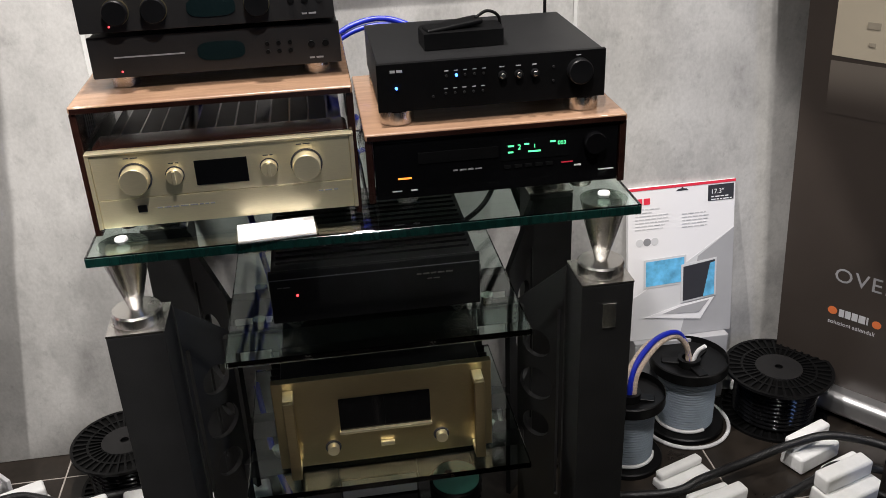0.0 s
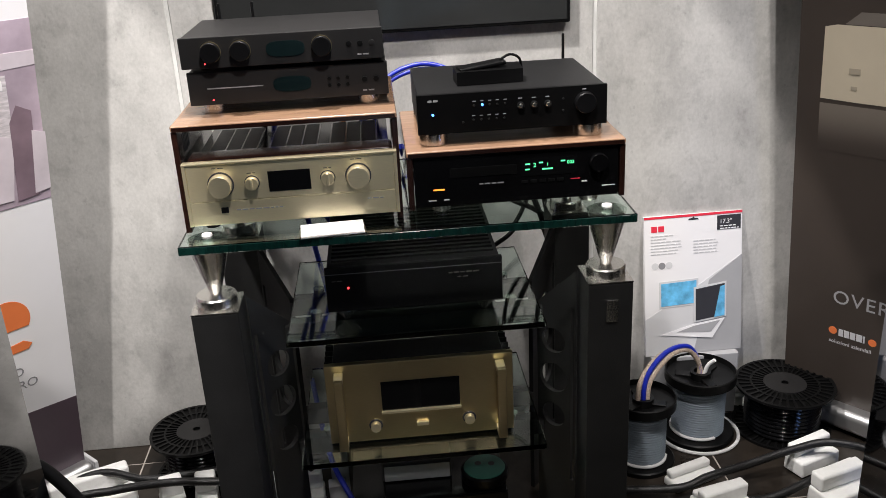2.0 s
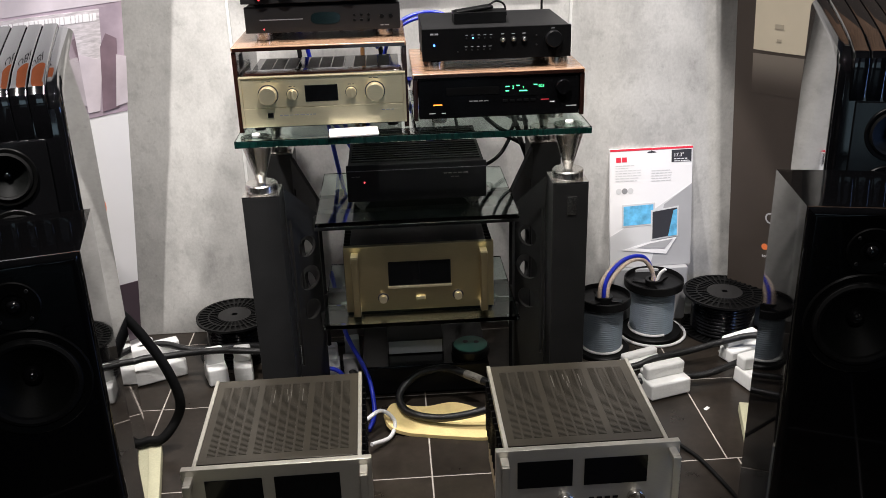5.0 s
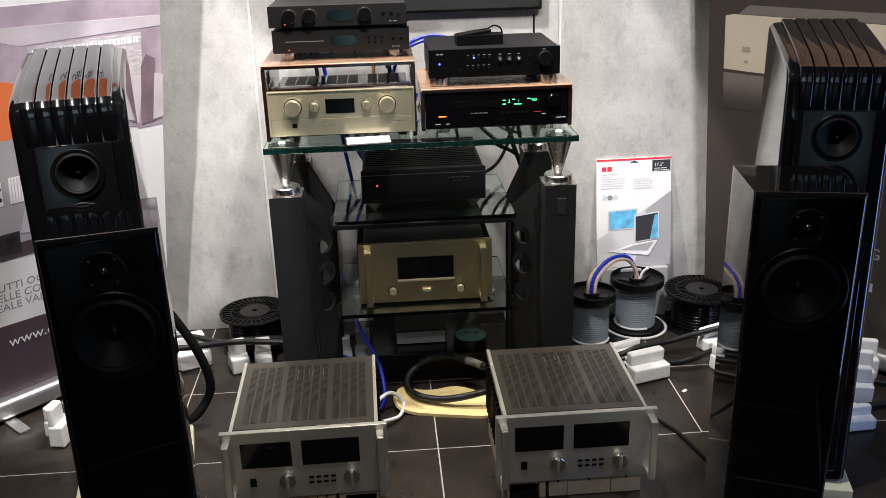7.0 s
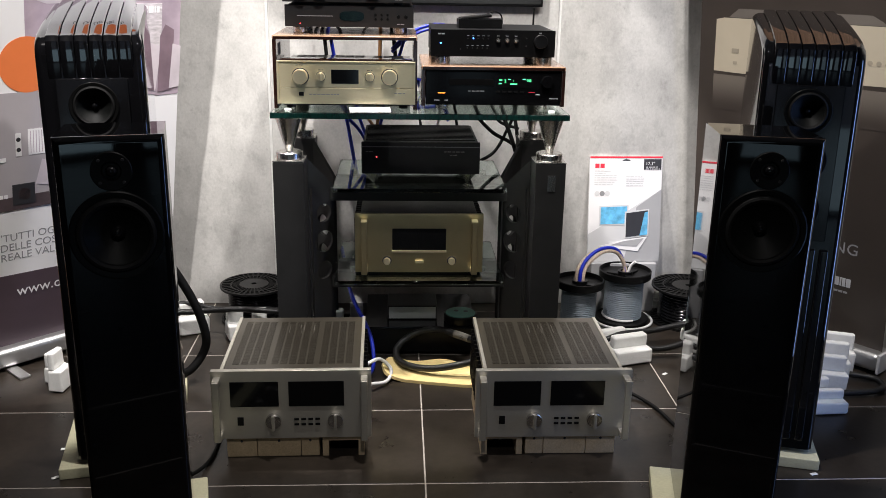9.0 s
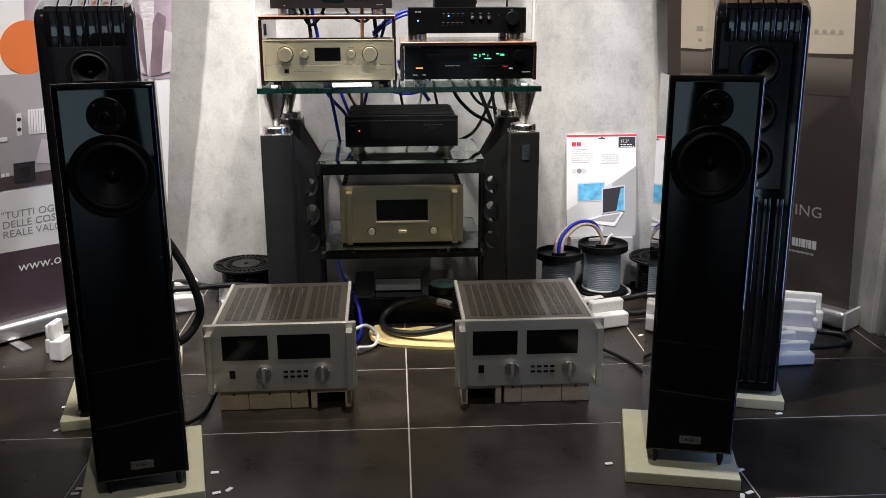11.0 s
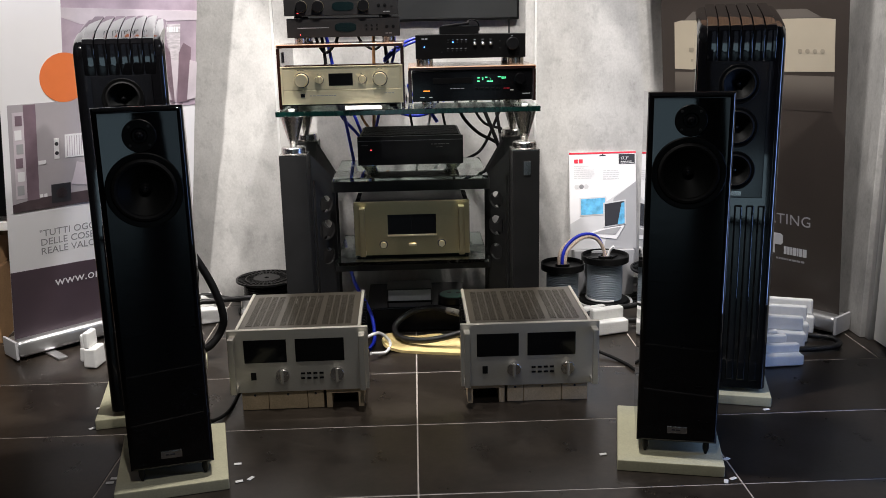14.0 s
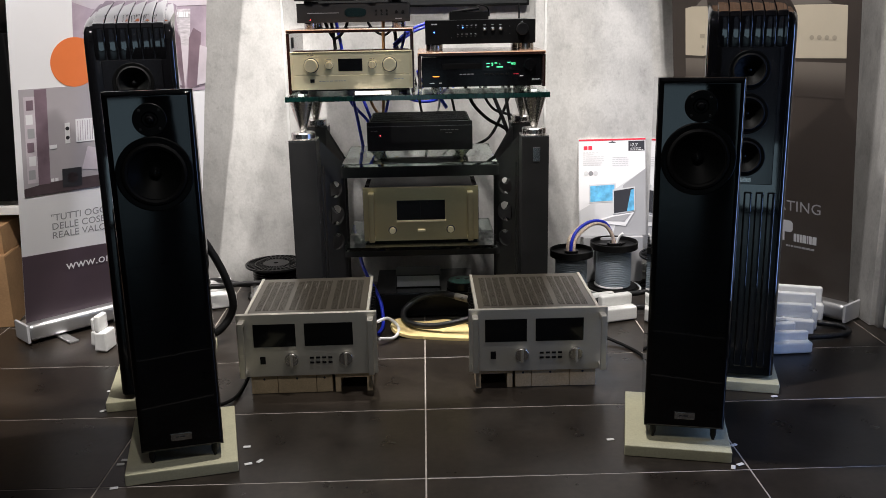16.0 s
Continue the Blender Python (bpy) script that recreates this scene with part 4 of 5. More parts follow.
# gold power amplifier on the lower shelf
ga = thing("power_amplifier", "gold power amplifier with bar handles and a dark window", "amplifier", at(0.0, 2.04, 0.3485))
part("body", box(-0.21, 0.21, 0.0185, 0.40, 0.02, 0.212, 0.003), BLACK_METAL, ga, "black vented case")
for s in (-1, 1):
    for k in range(12):
        part("cooling_fin", box(min(s * 0.2102, s * 0.232), max(s * 0.2102, s * 0.232), 0.04 + k * 0.028, 0.044 + k * 0.028, 0.03, 0.2), BLACK_METAL, ga)
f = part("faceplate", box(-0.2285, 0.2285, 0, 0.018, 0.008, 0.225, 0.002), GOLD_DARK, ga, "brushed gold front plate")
part("meter_window", box(-0.096, 0.096, -0.002, 0, 0.092, 0.172, 0.001), DISPLAY, f, "dark meter window")
part("window_lip", box(-0.098, 0.098, -0.008, 0, 0.085, 0.0915, 0.001), GOLD, f)
part("divider", box(-0.002, 0.0, -0.003, -0.002, 0.095, 0.17), BLACK_METAL, f)
for x in (-0.115, 0.117):
    k = part("knob", knob(0.0125, 0.016, x, 0.052), GOLD, f)
    part("bezel", lathe([(0.017, 0), (0.0165, 0.002), (0.0128, 0.002)], 28, Matrix.Translation((x, -0.0002, 0.052)) @ FRONT), INK, k)
part("power_switch", box(-0.014, 0.016, -0.009, 0, 0.044, 0.055, 0.002), GOLD, f)
for x in (-0.195, 0.195):
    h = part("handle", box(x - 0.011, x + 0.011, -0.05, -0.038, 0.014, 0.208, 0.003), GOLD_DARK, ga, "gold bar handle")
    for z in (0.014, 0.194):
        part("stem", box(x - 0.011, x + 0.011, -0.0375, -0.0005, z, z + 0.014, 0.002), GOLD, h)
feet(ga, -0.17, 0.17, 0.05, 0.35, 0.0, 0.0195, 0.024, BLACK_PLASTIC)

# screen on the concrete above the rack
tv = thing("wall_screen", "dark flat screen hung on the concrete wall", "screen", at(-0.025, 2.60))
part("housing", box(-0.44, 0.52, 0.028, 0.05, 1.262, 1.79, 0.004), BLACK_PLASTIC, tv)
part("glass", box(-0.43, 0.51, 0.026, 0.0277, 1.272, 1.78), SCREEN, tv)
part("wall_mount", box(-0.15, 0.15, 0.0503, 0.0597, 1.4, 1.65), BLACK_METAL, tv)


# ---- banners ----
def leaning(x, y, yaw, lean):
    return at(x, y, 0, yaw) @ Matrix.Rotation(radians(lean), 4, "X")


def sheet(x0, x1, z0, z1, y=-0.0012, h=0.0008):
    return box(x0, x1, y, y + h, z0, z1)


def flat_shape(pts, y=-0.0012, h=0.0008):
    bm = outline([pts], h)
    bm.transform(Matrix.Translation((0, y + h, 0)) @ FRONT)
    return bm


def banner_stand(b, u0, u1, yaw_lean):
    c = (u0 + u1) / 2
    up = Matrix.Rotation(radians(-yaw_lean), 4, "X")
    base = part("cassette", box(u0 - 0.012, u1 + 0.012, -0.06, 0.055, 0.012, 0.082, 0.022, 4), ALU, b, "rounded aluminium base", up)
    for x in (u0 - 0.013, u1 + 0.013):
        part("end_cap", box(x - 0.006, x + 0.006, -0.063, 0.058, 0.01, 0.085, 0.004), PALE_PRINT, base)
    for x in (u0 + 0.12, u1 - 0.12):
        part("swivel_foot", box(x - 0.02, x + 0.02, -0.16, 0.14, 0.0, 0.0095, 0.003), ALU, base)
    part("pole", lathe([(0, 0.05), (0.008, 0.05), (0.008, 2.03), (0, 2.03)], 14, at(c, 0.03)), ALU, b)
    part("top_rail", box(u0, u1, -0.008, 0.012, 2.03, 2.06, 0.004), ALU, b)


lb = thing("roll_up_banner", "tall white and plum roll-up banner with an orange disc", "banner", leaning(-1.60, 1.929, 44.8, 10.9), "roll-up banners")
fab = part("fabric", box(0.027, 0.814, 0.0, 0.002, 0.06, 2.03), WHITE_PRINT, lb, "printed white fabric")
banner_stand(lb, 0.027, 0.814, 10.9)
part("plum_field", flat_shape([(0.027, 0.06), (0.814, 0.06), (0.814, 0.325), (0.6, 0.345), (0.3, 0.36), (0.027, 0.368)]), PLUM_PRINT, fab)
part("disc_print", flat_shape(ring(0.262, 1.107, 0.092, 48), -0.0020), ORANGE_PRINT, fab)
ph = part("shelf_photo", sheet(0.258, 0.814, 0.962, 1.42), LILAC_PRINT, fab, "lilac photo of newspapers on a shelf")
part("shelf_edge", flat_shape([(0.33, 1.30), (0.814, 1.31), (0.814, 1.345), (0.258, 1.36), (0.258, 1.325)], -0.0024), LILAC_PALE, ph)
part("shelf_back", sheet(0.36, 0.74, 1.14, 1.295, -0.0022), NEWS_PRINT, ph)
part("fringe", bars([0.36], 1.262, 0.01, 0.022, 0.37, -0.0030, seed=8), WHITE_PRINT, ph)
part("newspaper", flat_shape([(0.5, 0.985), (0.72, 0.98), (0.74, 1.14), (0.66, 1.17), (0.52, 1.15)], -0.0032), LILAC_PALE, ph)
part("paper_roll", flat_shape([(0.73, 0.975), (0.785, 0.98), (0.79, 1.2), (0.755, 1.22), (0.735, 1.18)], -0.0034), LILAC_DARK, ph)
part("paper_roll", flat_shape([(0.775, 0.985), (0.815, 0.99), (0.818, 1.14), (0.785, 1.15)], -0.0040), LILAC_PALE, ph)
part("headline", lettering("V UBi", 0.06, Matrix.Translation((0.50, -0.0036, 1.09))), INK, ph)
rp = part("room_photo", sheet(0.05, 0.56, 0.608, 1.018, -0.0014), GREY_WALL_PRINT, fab, "grey photo of a living room")
part("dark_floor", flat_shape([(0.05, 0.608), (0.56, 0.608), (0.56, 0.66), (0.14, 0.655), (0.05, 0.64)], -0.0024), DARK_FLOOR_PRINT, rp)
part("magazine_rack", sheet(0.065, 0.105, 0.66, 0.99, -0.0024), LILAC_PALE, rp)
part("column_shade", sheet(0.105, 0.15, 0.65, 1.015, -0.0022), LILAC_DARK, rp)
part("speaker_print", sheet(0.196, 0.272, 0.625, 0.70, -0.0028), INK, rp)
part("speaker_cone", flat_shape(ring(0.236, 0.662, 0.022, 28), -0.0032), DARK_FLOOR_PRINT, rp)
part("wall_speaker", sheet(0.213, 0.232, 0.80, 0.88, -0.0028), WHITE_PRINT, rp)
for z in (0.858, 0.822):
    part("cone_print", flat_shape(ring(0.2225, z, 0.0075, 20), -0.0034), INK, rp)
part("radiator_print", sheet(0.255, 0.33, 0.80, 0.89, -0.0028), WHITE_PRINT, rp)
for k in range(7):
    part("radiator_line", sheet(0.262 + k * 0.0095, 0.264 + k * 0.0095, 0.806, 0.884, -0.0034), LILAC_PRINT, rp)
for k in range(6):
    part("magazine_print", sheet(0.07 + 0.004 * (k % 2), 0.095 + 0.004 * (k % 2), 0.675 + k * 0.053, 0.712 + k * 0.053, -0.0030), (GREY_PRINT, WHITE_PRINT, LILAC_DARK)[k % 3], rp)
for x in (0.152, 0.168):
    part("socket_print", sheet(x, x + 0.012, 0.655, 0.668, -0.0028), WHITE_PRINT, rp)
part("switch_plate", sheet(0.152, 0.18, 0.785, 0.8, -0.0028), WHITE_PRINT, rp)
part("chair_print", flat_shape([(0.275, 0.69), (0.34, 0.68), (0.36, 0.76), (0.3, 0.78)], -0.0028), LILAC_PALE, rp)
for wds, x, z in (("\"TUTTI OGGI C", 0.143, 0.494), ("DELLE COSE, P", 0.146, 0.457), ("REALE VALORE\"", 0.146, 0.42)):
    part("quote_line", lettering(wds, 0.0395, Matrix.Translation((x, -0.0003, z))), GREY_INK, fab)
part("headline", lettering("UBI", 0.09, Matrix.Translation((0.40, -0.0016, 1.58))), INK, fab)
part("logo_mark", flat_shape(ring(0.47, 1.77, 0.11, 40), -0.0016), ORANGE_PRINT, fab)
part("quote_line", lettering("O", 0.0395, Matrix.Translation((0.648, -0.0003, 0.468))), GREY_INK, fab)
part("quote_line", lettering("ORO", 0.0395, Matrix.Translation((0.625, -0.0003, 0.423))), GREY_INK, fab)
part("web_line", lettering("www.or", 0.056, Matrix.Translation((0.195, -0.0026, 0.277))), WHITE_PRINT, fab)
part("web_line", lettering(".it", 0.056, Matrix.Translation((0.625, -0.0026, 0.255))), WHITE_PRINT, fab)
part("logo_mark", flat_shape([p for p in ring(0.655, 0.645, 0.062, 40) if p[1] > 0.61], -0.0016), ORANGE_PRINT, fab)
part("logo_mark", flat_shape([(0.64, 0.545), (0.70, 0.545), (0.712, 0.56), (0.69, 0.575), (0.64, 0.57)], -0.0016), ORANGE_PRINT, fab)

rb = thing("roll_up_banner", "dark brown roll-up banner with a cream appliance photo", "banner", leaning(1.30, 2.465, -51.6, 6.2), "roll-up banners")
fab = part("fabric", box(-0.16, 0.665, 0.0, 0.002, 0.06, 2.03), BROWN_PRINT, rb, "printed dark brown fabric")
banner_stand(rb, -0.16, 0.665, 6.2)
dv = part("appliance_photo", flat_shape([(-0.095, 1.048), (0.0, 1.046), (0.2, 1.046), (0.4, 1.048), (0.616, 1.053), (0.614, 1.245), (0.56, 1.25), (-0.06, 1.25), (-0.092, 1.243)]), CREAM_PRINT, fab, "cream appliance front")
part("appliance_lid", flat_shape([(-0.04, 1.252), (0.56, 1.252), (0.5, 1.285), (0.0, 1.285)]), TAUPE_PRINT, fab)
part("appliance_display", sheet(0.11, 0.33, 1.10, 1.21, -0.0024), INK, dv)
for x in (-0.02, 0.36, 0.47, 0.50, 0.53, 0.56):
    part("appliance_button", flat_shape(ring(x + 0.008, 1.128, 0.009, 16), -0.0024) if x > 0.3 else sheet(x, x + 0.03, 1.122, 1.138, -0.0024), WARM_GREY_PRINT, dv)
part("appliance_button", sheet(-0.012, 0.004, 1.08, 1.09, -0.0024), WARM_GREY_PRINT, dv)
part("reflection_print", sheet(-0.095, 0.616, 0.90, 1.035, -0.0010), FADE_PRINT, fab, "printed mirror image fading out")
# unseen brown field, added for the tower speaker's top to mirror
part("upper_photo", sheet(-0.16, 0.665, 1.60, 2.0), material("warm_brown_print", (0.2, 0.12, 0.075), 0.5, 0, 0.4, 6, stretch=(8, 1, 1)), fab)
part("headline", lettering("OVER", 0.062, Matrix.Translation((-0.022, -0.0003, 0.427)), 1.12), GREY_PRINT, fab)
part("headline", lettering("ATING", 0.062, Matrix.Translation((0.345, -0.0003, 0.428)), 1.05), GREY_PRINT, fab)
part("logo_mark", flat_shape(ring(-0.014, 0.331, 0.0125, 24)), ORANGE_PRINT, fab)
part("logo_mark", flat_shape(ring(0.104, 0.327, 0.012, 24)), ORANGE_PRINT, fab)
part("logo_mark", bars([0.078], 0.318, 0.01, 0.024, 0.004, -0.0014, seed=5), PALE_PRINT, fab)
part("tagline", lettering("soluzioni aziendali", 0.0175, Matrix.Translation((-0.024, -0.0003, 0.289))), PALE_PRINT, fab)
part("logo_mark", flat_shape([(0.374, 0.296), (0.382, 0.296), (0.382, 0.335), (0.41, 0.335), (0.418, 0.345), (0.418, 0.375), (0.408, 0.384), (0.374, 0.384)]), PALE_PRINT, fab)
part("logo_mark", bars([0.10], 0.298, 0.01, 0.034, 0.424, -0.0014, seed=9), PALE_PRINT, fab)
part("tagline", bars([0.13], 0.272, 0.01, 0.008, 0.39, -0.0014, seed=4), GREY_PRINT, fab)


# ---- package and cable reels ----
support = single("grey_carton", box(-0.14, 0.14, 0, 0.09, 0, 0.216, 0.004), GREY_PRINT, "dark grey carton standing behind the reels", "box", at(0.885, 2.562))
pk = thing("filter_package", "flat white and grey cardboard screen filter package", "package", at(0.885, 2.585, 0.2175) @ pose(0, 0, 0, -8.5, 0, 1.5))
sl = part("sleeve", box(-0.155, 0.155, 0.0, 0.016, 0, 0.448, 0.001), WHITE_PRINT, pk)
part("red_edge", sheet(-0.155, 0.155, 0.441, 0.4485), RED_PRINT, sl)
part("grey_field", flat_shape([(-0.155, 0.0), (0.155, 0.0), (0.155, 0.31), (0.0, 0.21), (-0.155, 0.12)]), PALE_PRINT, sl)
part("grey_field", flat_shape([(0.0, 0.0), (0.155, 0.0), (0.155, 0.31), (0.05, 0.235), (0.03, 0.12)], -0.0018), GREY_PRINT, sl)
for x in (-0.133, -0.111):
    part("logo_mark", box(x, x + 0.018, -0.0014, -0.0004, 0.40, 0.418, 0.0003), RED_PRINT, sl)
part("label", sheet(0.075, 0.15, 0.392, 0.437, -0.0014), INK, sl, "black size label")
part("size_print", lettering("17.3\"", 0.019, Matrix.Translation((0.082, -0.0022, 0.412))), WHITE_PRINT, sl)
part("size_print", bars([0.05, 0.06], 0.402, 0.008, 0.003, 0.084, -0.0022), WHITE_PRINT, sl)
part("small_print", bars([0.07, 0.05, 0.10, 0.095, 0.10, 0.09, 0.08], 0.386, 0.0095, 0.0028, -0.135, -0.0014), LIGHT_INK, sl)
part("small_print", bars([0.07, 0.085, 0.08, 0.075, 0.08], 0.362, 0.0095, 0.0028, 0.0, -0.0014, seed=6), LIGHT_INK, sl)
part("hang_hole", flat_shape([(-0.018, 0.43), (0.018, 0.43), (0.012, 0.435), (0.004, 0.436), (0, 0.44), (-0.004, 0.436), (-0.012, 0.435)], -0.0014), INK, sl)
for x, mt in ((-0.122, PALE_PRINT), (-0.1, GREY_INK), (-0.078, PALE_PRINT)):
    part("icon", flat_shape(ring(x, 0.292, 0.011, 20), -0.0014), mt, sl)


def laptop(u, v, w, h, skew, mat, y):
    s = part("laptop_print", flat_shape([(u, v), (u + w, v + skew), (u + w, v + h + skew), (u, v + h)], y), PALE_PRINT, sl)
    g = 0.006
    part("screen_print", flat_shape([(u + g, v + g), (u + w - g, v + skew + g), (u + w - g, v + h + skew - g), (u + g, v + h - g)], y - 0.001), mat, s)
    return s


laptop(-0.11, 0.155, 0.125, 0.085, 0.004, BLUE_PRINT, -0.0026)
l2 = laptop(0.0, 0.10, 0.105, 0.115, 0.012, INK, -0.0046)
part("screen_glow", flat_shape([(0.066, 0.113), (0.099, 0.117), (0.099, 0.215), (0.085, 0.212), (0.075, 0.16)], -0.0066), BLUE_PRINT, l2)
part("keyboard_print", flat_shape([(-0.11, 0.068), (0.06, 0.045), (0.10, 0.108), (0.0, 0.096)], -0.0050), WHITE_PRINT, l2)
part("keys_print", flat_shape([(-0.055, 0.074), (0.055, 0.066), (0.085, 0.102), (0.0, 0.09)], -0.0064), GREY_PRINT, l2)


def slotted_flange(r, hub, z, t, ribs):
    """A disc pierced by two rings of radial slots."""
    holes = []
    for ra, rb_ in ((hub * 1.02, r * 0.66), (r * 0.70, r * 0.945)):
        for i in range(ribs):
            a0, a1 = 2 * math.pi * (i + 0.16) / ribs, 2 * math.pi * (i + 0.84) / ribs
            holes.append([(ra * math.cos(a0), ra * math.sin(a0)), (rb_ * math.cos(a0), rb_ * math.sin(a0)), (rb_ * math.cos(a1), rb_ * math.sin(a1)), (ra * math.cos(a1), ra * math.sin(a1))])
    bm = outline([ring(0, 0, r, 72)] + holes + [ring(0, 0, 0.011, 20)], t)
    bm.transform(Matrix.Translation((0, 0, z + t / 2)))
    return bm


def black_reel(m, label, r, h):
    s = thing("cable_reel", label, "cable reel", m, "black slotted cable reels")
    for z, nm in ((0, "lower"), (h - 0.008, "upper")):
        fl = part("flange", slotted_flange(r, r * 0.42, z, 0.008, 36), BLACK_PLASTIC, s, "slotted black flange")
        part("backing", lathe([(0.012, z + 0.0015), (r * 0.95, z + 0.0015), (r * 0.95, z + 0.0035), (0.012, z + 0.0035)], 48), DRIVER_BLACK, fl)
        part("hub_plate", lathe([(0.011, z + 0.0085), (r * 0.43, z + 0.0085), (r * 0.44, z + 0.001), (0.011, z + 0.001), (0.011, z + 0.0085)], 40), CHARCOAL if nm == "upper" else BLACK_PLASTIC, fl)
    part("core", lathe([(0.0, 0.0088), (r * 0.45, 0.0088), (r * 0.45, h - 0.009), (0, h - 0.009)], 32), BLACK_PLASTIC, s)
    prof = []
    n = 10
    for k in range(n):
        z = 0.010 + (h - 0.022) * k / n
        d = (h - 0.022) / n
        prof += [(r * 0.74, z + 0.0005), (r * 0.765, z + d * 0.25), (r * 0.775, z + d * 0.5), (r * 0.765, z + d * 0.75)]
    part("wound_cable", lathe([(r * 0.46, 0.0095)] + prof + [(r * 0.46, h - 0.0095)], 48), BLACK_GLOSS, s, "black wound cable")
    return s


black_reel(at(1.135, 2.462), "large black slotted reel of black cable on the tiles", 0.148, 0.155)
black_reel(at(-0.667, 2.492, 0, 20), "black slotted reel of black cable behind the rack post", 0.137, 0.152)


def grey_reel(m, label, r, h):
    s = thing("cable_reel", label, "cable reel", m, "reels of grey cable")
    part("lower_flange", lathe([(0.02, 0), (r * 1.04, 0), (r * 1.04, 0.013), (r, 0.016), (0.02, 0.016), (0.02, 0)], 56), BLACK_PLASTIC, s)
    up = part("upper_flange", lathe([(r * 0.9, h - 0.012), (r, h - 0.012), (r, h + 0.016), (r * 0.965, h + 0.018), (r * 0.95, h), (r * 0.62, h - 0.004), (0.0315, h - 0.0105), (0.0315, h - 0.0118), (r * 0.9, h - 0.012)], 56), BLACK_PLASTIC, s, "dished black flange")
    for k in range(3):
        part("spoke", box(0.028, r * 0.7, -0.014, 0.014, h - 0.010, h + 0.001, 0.001, 1), BLACK_PLASTIC, up, "", pose(0, 0, 0, 0, 0, 120 * k + 25))
    part("hub", lathe([(0.02, 0.016), (0.031, 0.016), (0.031, h + 0.012), (0.02, h + 0.012), (0.02, 0.016)], 32), BLACK_PLASTIC, s)
    prof, n = [], 21
    for k in range(n):
        d = (h - 0.032) / n
        z = 0.018 + d * k
        prof += [(r * 0.715, z + 0.0003), (r * 0.735, z + d * 0.25), (r * 0.745, z + d * 0.5), (r * 0.735, z + d * 0.75)]
    part("wound_cable", lathe([(0.032, 0.017)] + prof + [(r * 0.6, h - 0.013), (0.032, h - 0.013)], 56), GREY_CABLE, s, "grey wound cable")
    part("tail", tube([(r * 0.75 * math.cos(a), r * 0.75 * math.sin(a), 0.022) for a in [k * 0.4 for k in range(13)]], 0.005, 4, 8), WHITE_CABLE, s, "loose white cable end")
    return s


grey_reel(at(0.868, 2.455 + 0.015, 0, 15), "reel of grey cable standing in front of a white package", 0.107, 0.205)
grey_reel(at(0.655, 2.352, 0, 70), "reel of grey cable half hidden by the rack post", 0.095, 0.205)
single("white_cable_ring", tube([(0.868 + 0.122 * math.cos(a), 2.462 + 0.122 * math.sin(a), 0.006) for a in [2.6 + k * 0.35 for k in range(14)]], 0.0055, 4, 8), WHITE_CABLE, "white cable lying round the foot of a reel", "cable")
# cables that arch from one grey reel to the other
for i, (mt, nm, dx, dz) in enumerate(((BLUE_CABLE, "blue", 0.0, 0.012), (BEIGE_CABLE, "beige braided", 0.012, 0.0), (BEIGE_CABLE, "beige braided", -0.016, 0.004))):
    single("arched_cable", tube([(0.662 + dx, 2.345, 0.12), (0.652 + dx, 2.34, 0.22), (0.67 + dx, 2.36, 0.275 + dz), (0.74 + dx, 2.41, 0.315 + dz), (0.82, 2.455, 0.30 + dz), (0.862, 2.47, 0.24), (0.868 + dx * 0.4, 2.472, 0.17)], 0.0075, 8, 10), mt, f"{nm} cable arching between two cable reels", "cable", group="cables between the reels")
single("cable_stub", tube([(0.872, 2.47, 0.17), (0.885, 2.462, 0.235), (0.902, 2.45, 0.262)], 0.006, 6, 8), WHITE_CABLE, "white cable end sticking up from a reel", "cable")


# ---- foam blocks ----
def foam(m, sx, sy, sz, label="white foam packing block lying on the tiles", step=0.5):
    """A stepped block of packing foam."""
    bm = bmesh.new()
    add_box(bm, 0, sx, 0, sy, 0, sz * 0.55)
    add_box(bm, 0.004, sx * 0.97, sy * (1 - step), sy - 0.002, sz * 0.55 - 0.001, sz)
    bmesh.ops.bevel(bm, geom=list(bm.edges), offset=0.008, segments=3, affect="EDGES", profile=0.5)
    for v in bm.verts:
        v.co += 0.003 * noise.noise_vector(v.co * 25)
    bm.transform(Matrix.Translation((0, 0, 0.003)))
    return single("foam_block", bm, FOAM, label, "foam block", m, "white foam blocks")


R_FOAM = "white foam block propping up a thick black cable"
foam(at(0.705, 2.17, 0, 20), 0.15, 0.06, 0.05, R_FOAM)
foam(at(0.74, 2.085, 0, 14), 0.13, 0.05, 0.045, R_FOAM)
foam(at(0.735, 1.985, 0, 16), 0.15, 0.075, 0.10, R_FOAM)
foam(at(1.075, 2.185, 0, 22), 0.15, 0.07, 0.085, R_FOAM)
foam(at(1.115, 2.10, 0, 20), 0.13, 0.055, 0.06, R_FOAM)
foam(at(1.07, 2.005, 0, 18), 0.17, 0.09, 0.10, R_FOAM)
foam(at(1.0, 2.60, 0, -20), 0.09, 0.045, 0.07)
T_FOAM = "white foam block stacked behind a tower speaker"
foam(at(1.24, 1.60, 0, 2), 0.19, 0.06, 0.075, T_FOAM)
foam(at(1.25, 1.675, 0, 3), 0.16, 0.05, 0.085, T_FOAM)
foam(at(1.25, 1.74, 0, 2), 0.15, 0.05, 0.08, T_FOAM)
foam(at(1.33, 1.80, 0, -16), 0.17, 0.06, 0.125, T_FOAM)
foam(at(1.37, 1.89, 0, -16), 0.18, 0.06, 0.14, T_FOAM)
foam(at(1.42, 1.98, 0, -18), 0.19, 0.06, 0.14, T_FOAM)
L_FOAM = "white foam block under the thick black cables"
foam(at(-1.03, 2.24, 0, 24), 0.23, 0.10, 0.115, L_FOAM)
foam(at(-0.73, 2.235, 0, 20), 0.07, 0.09, 0.11, L_FOAM)
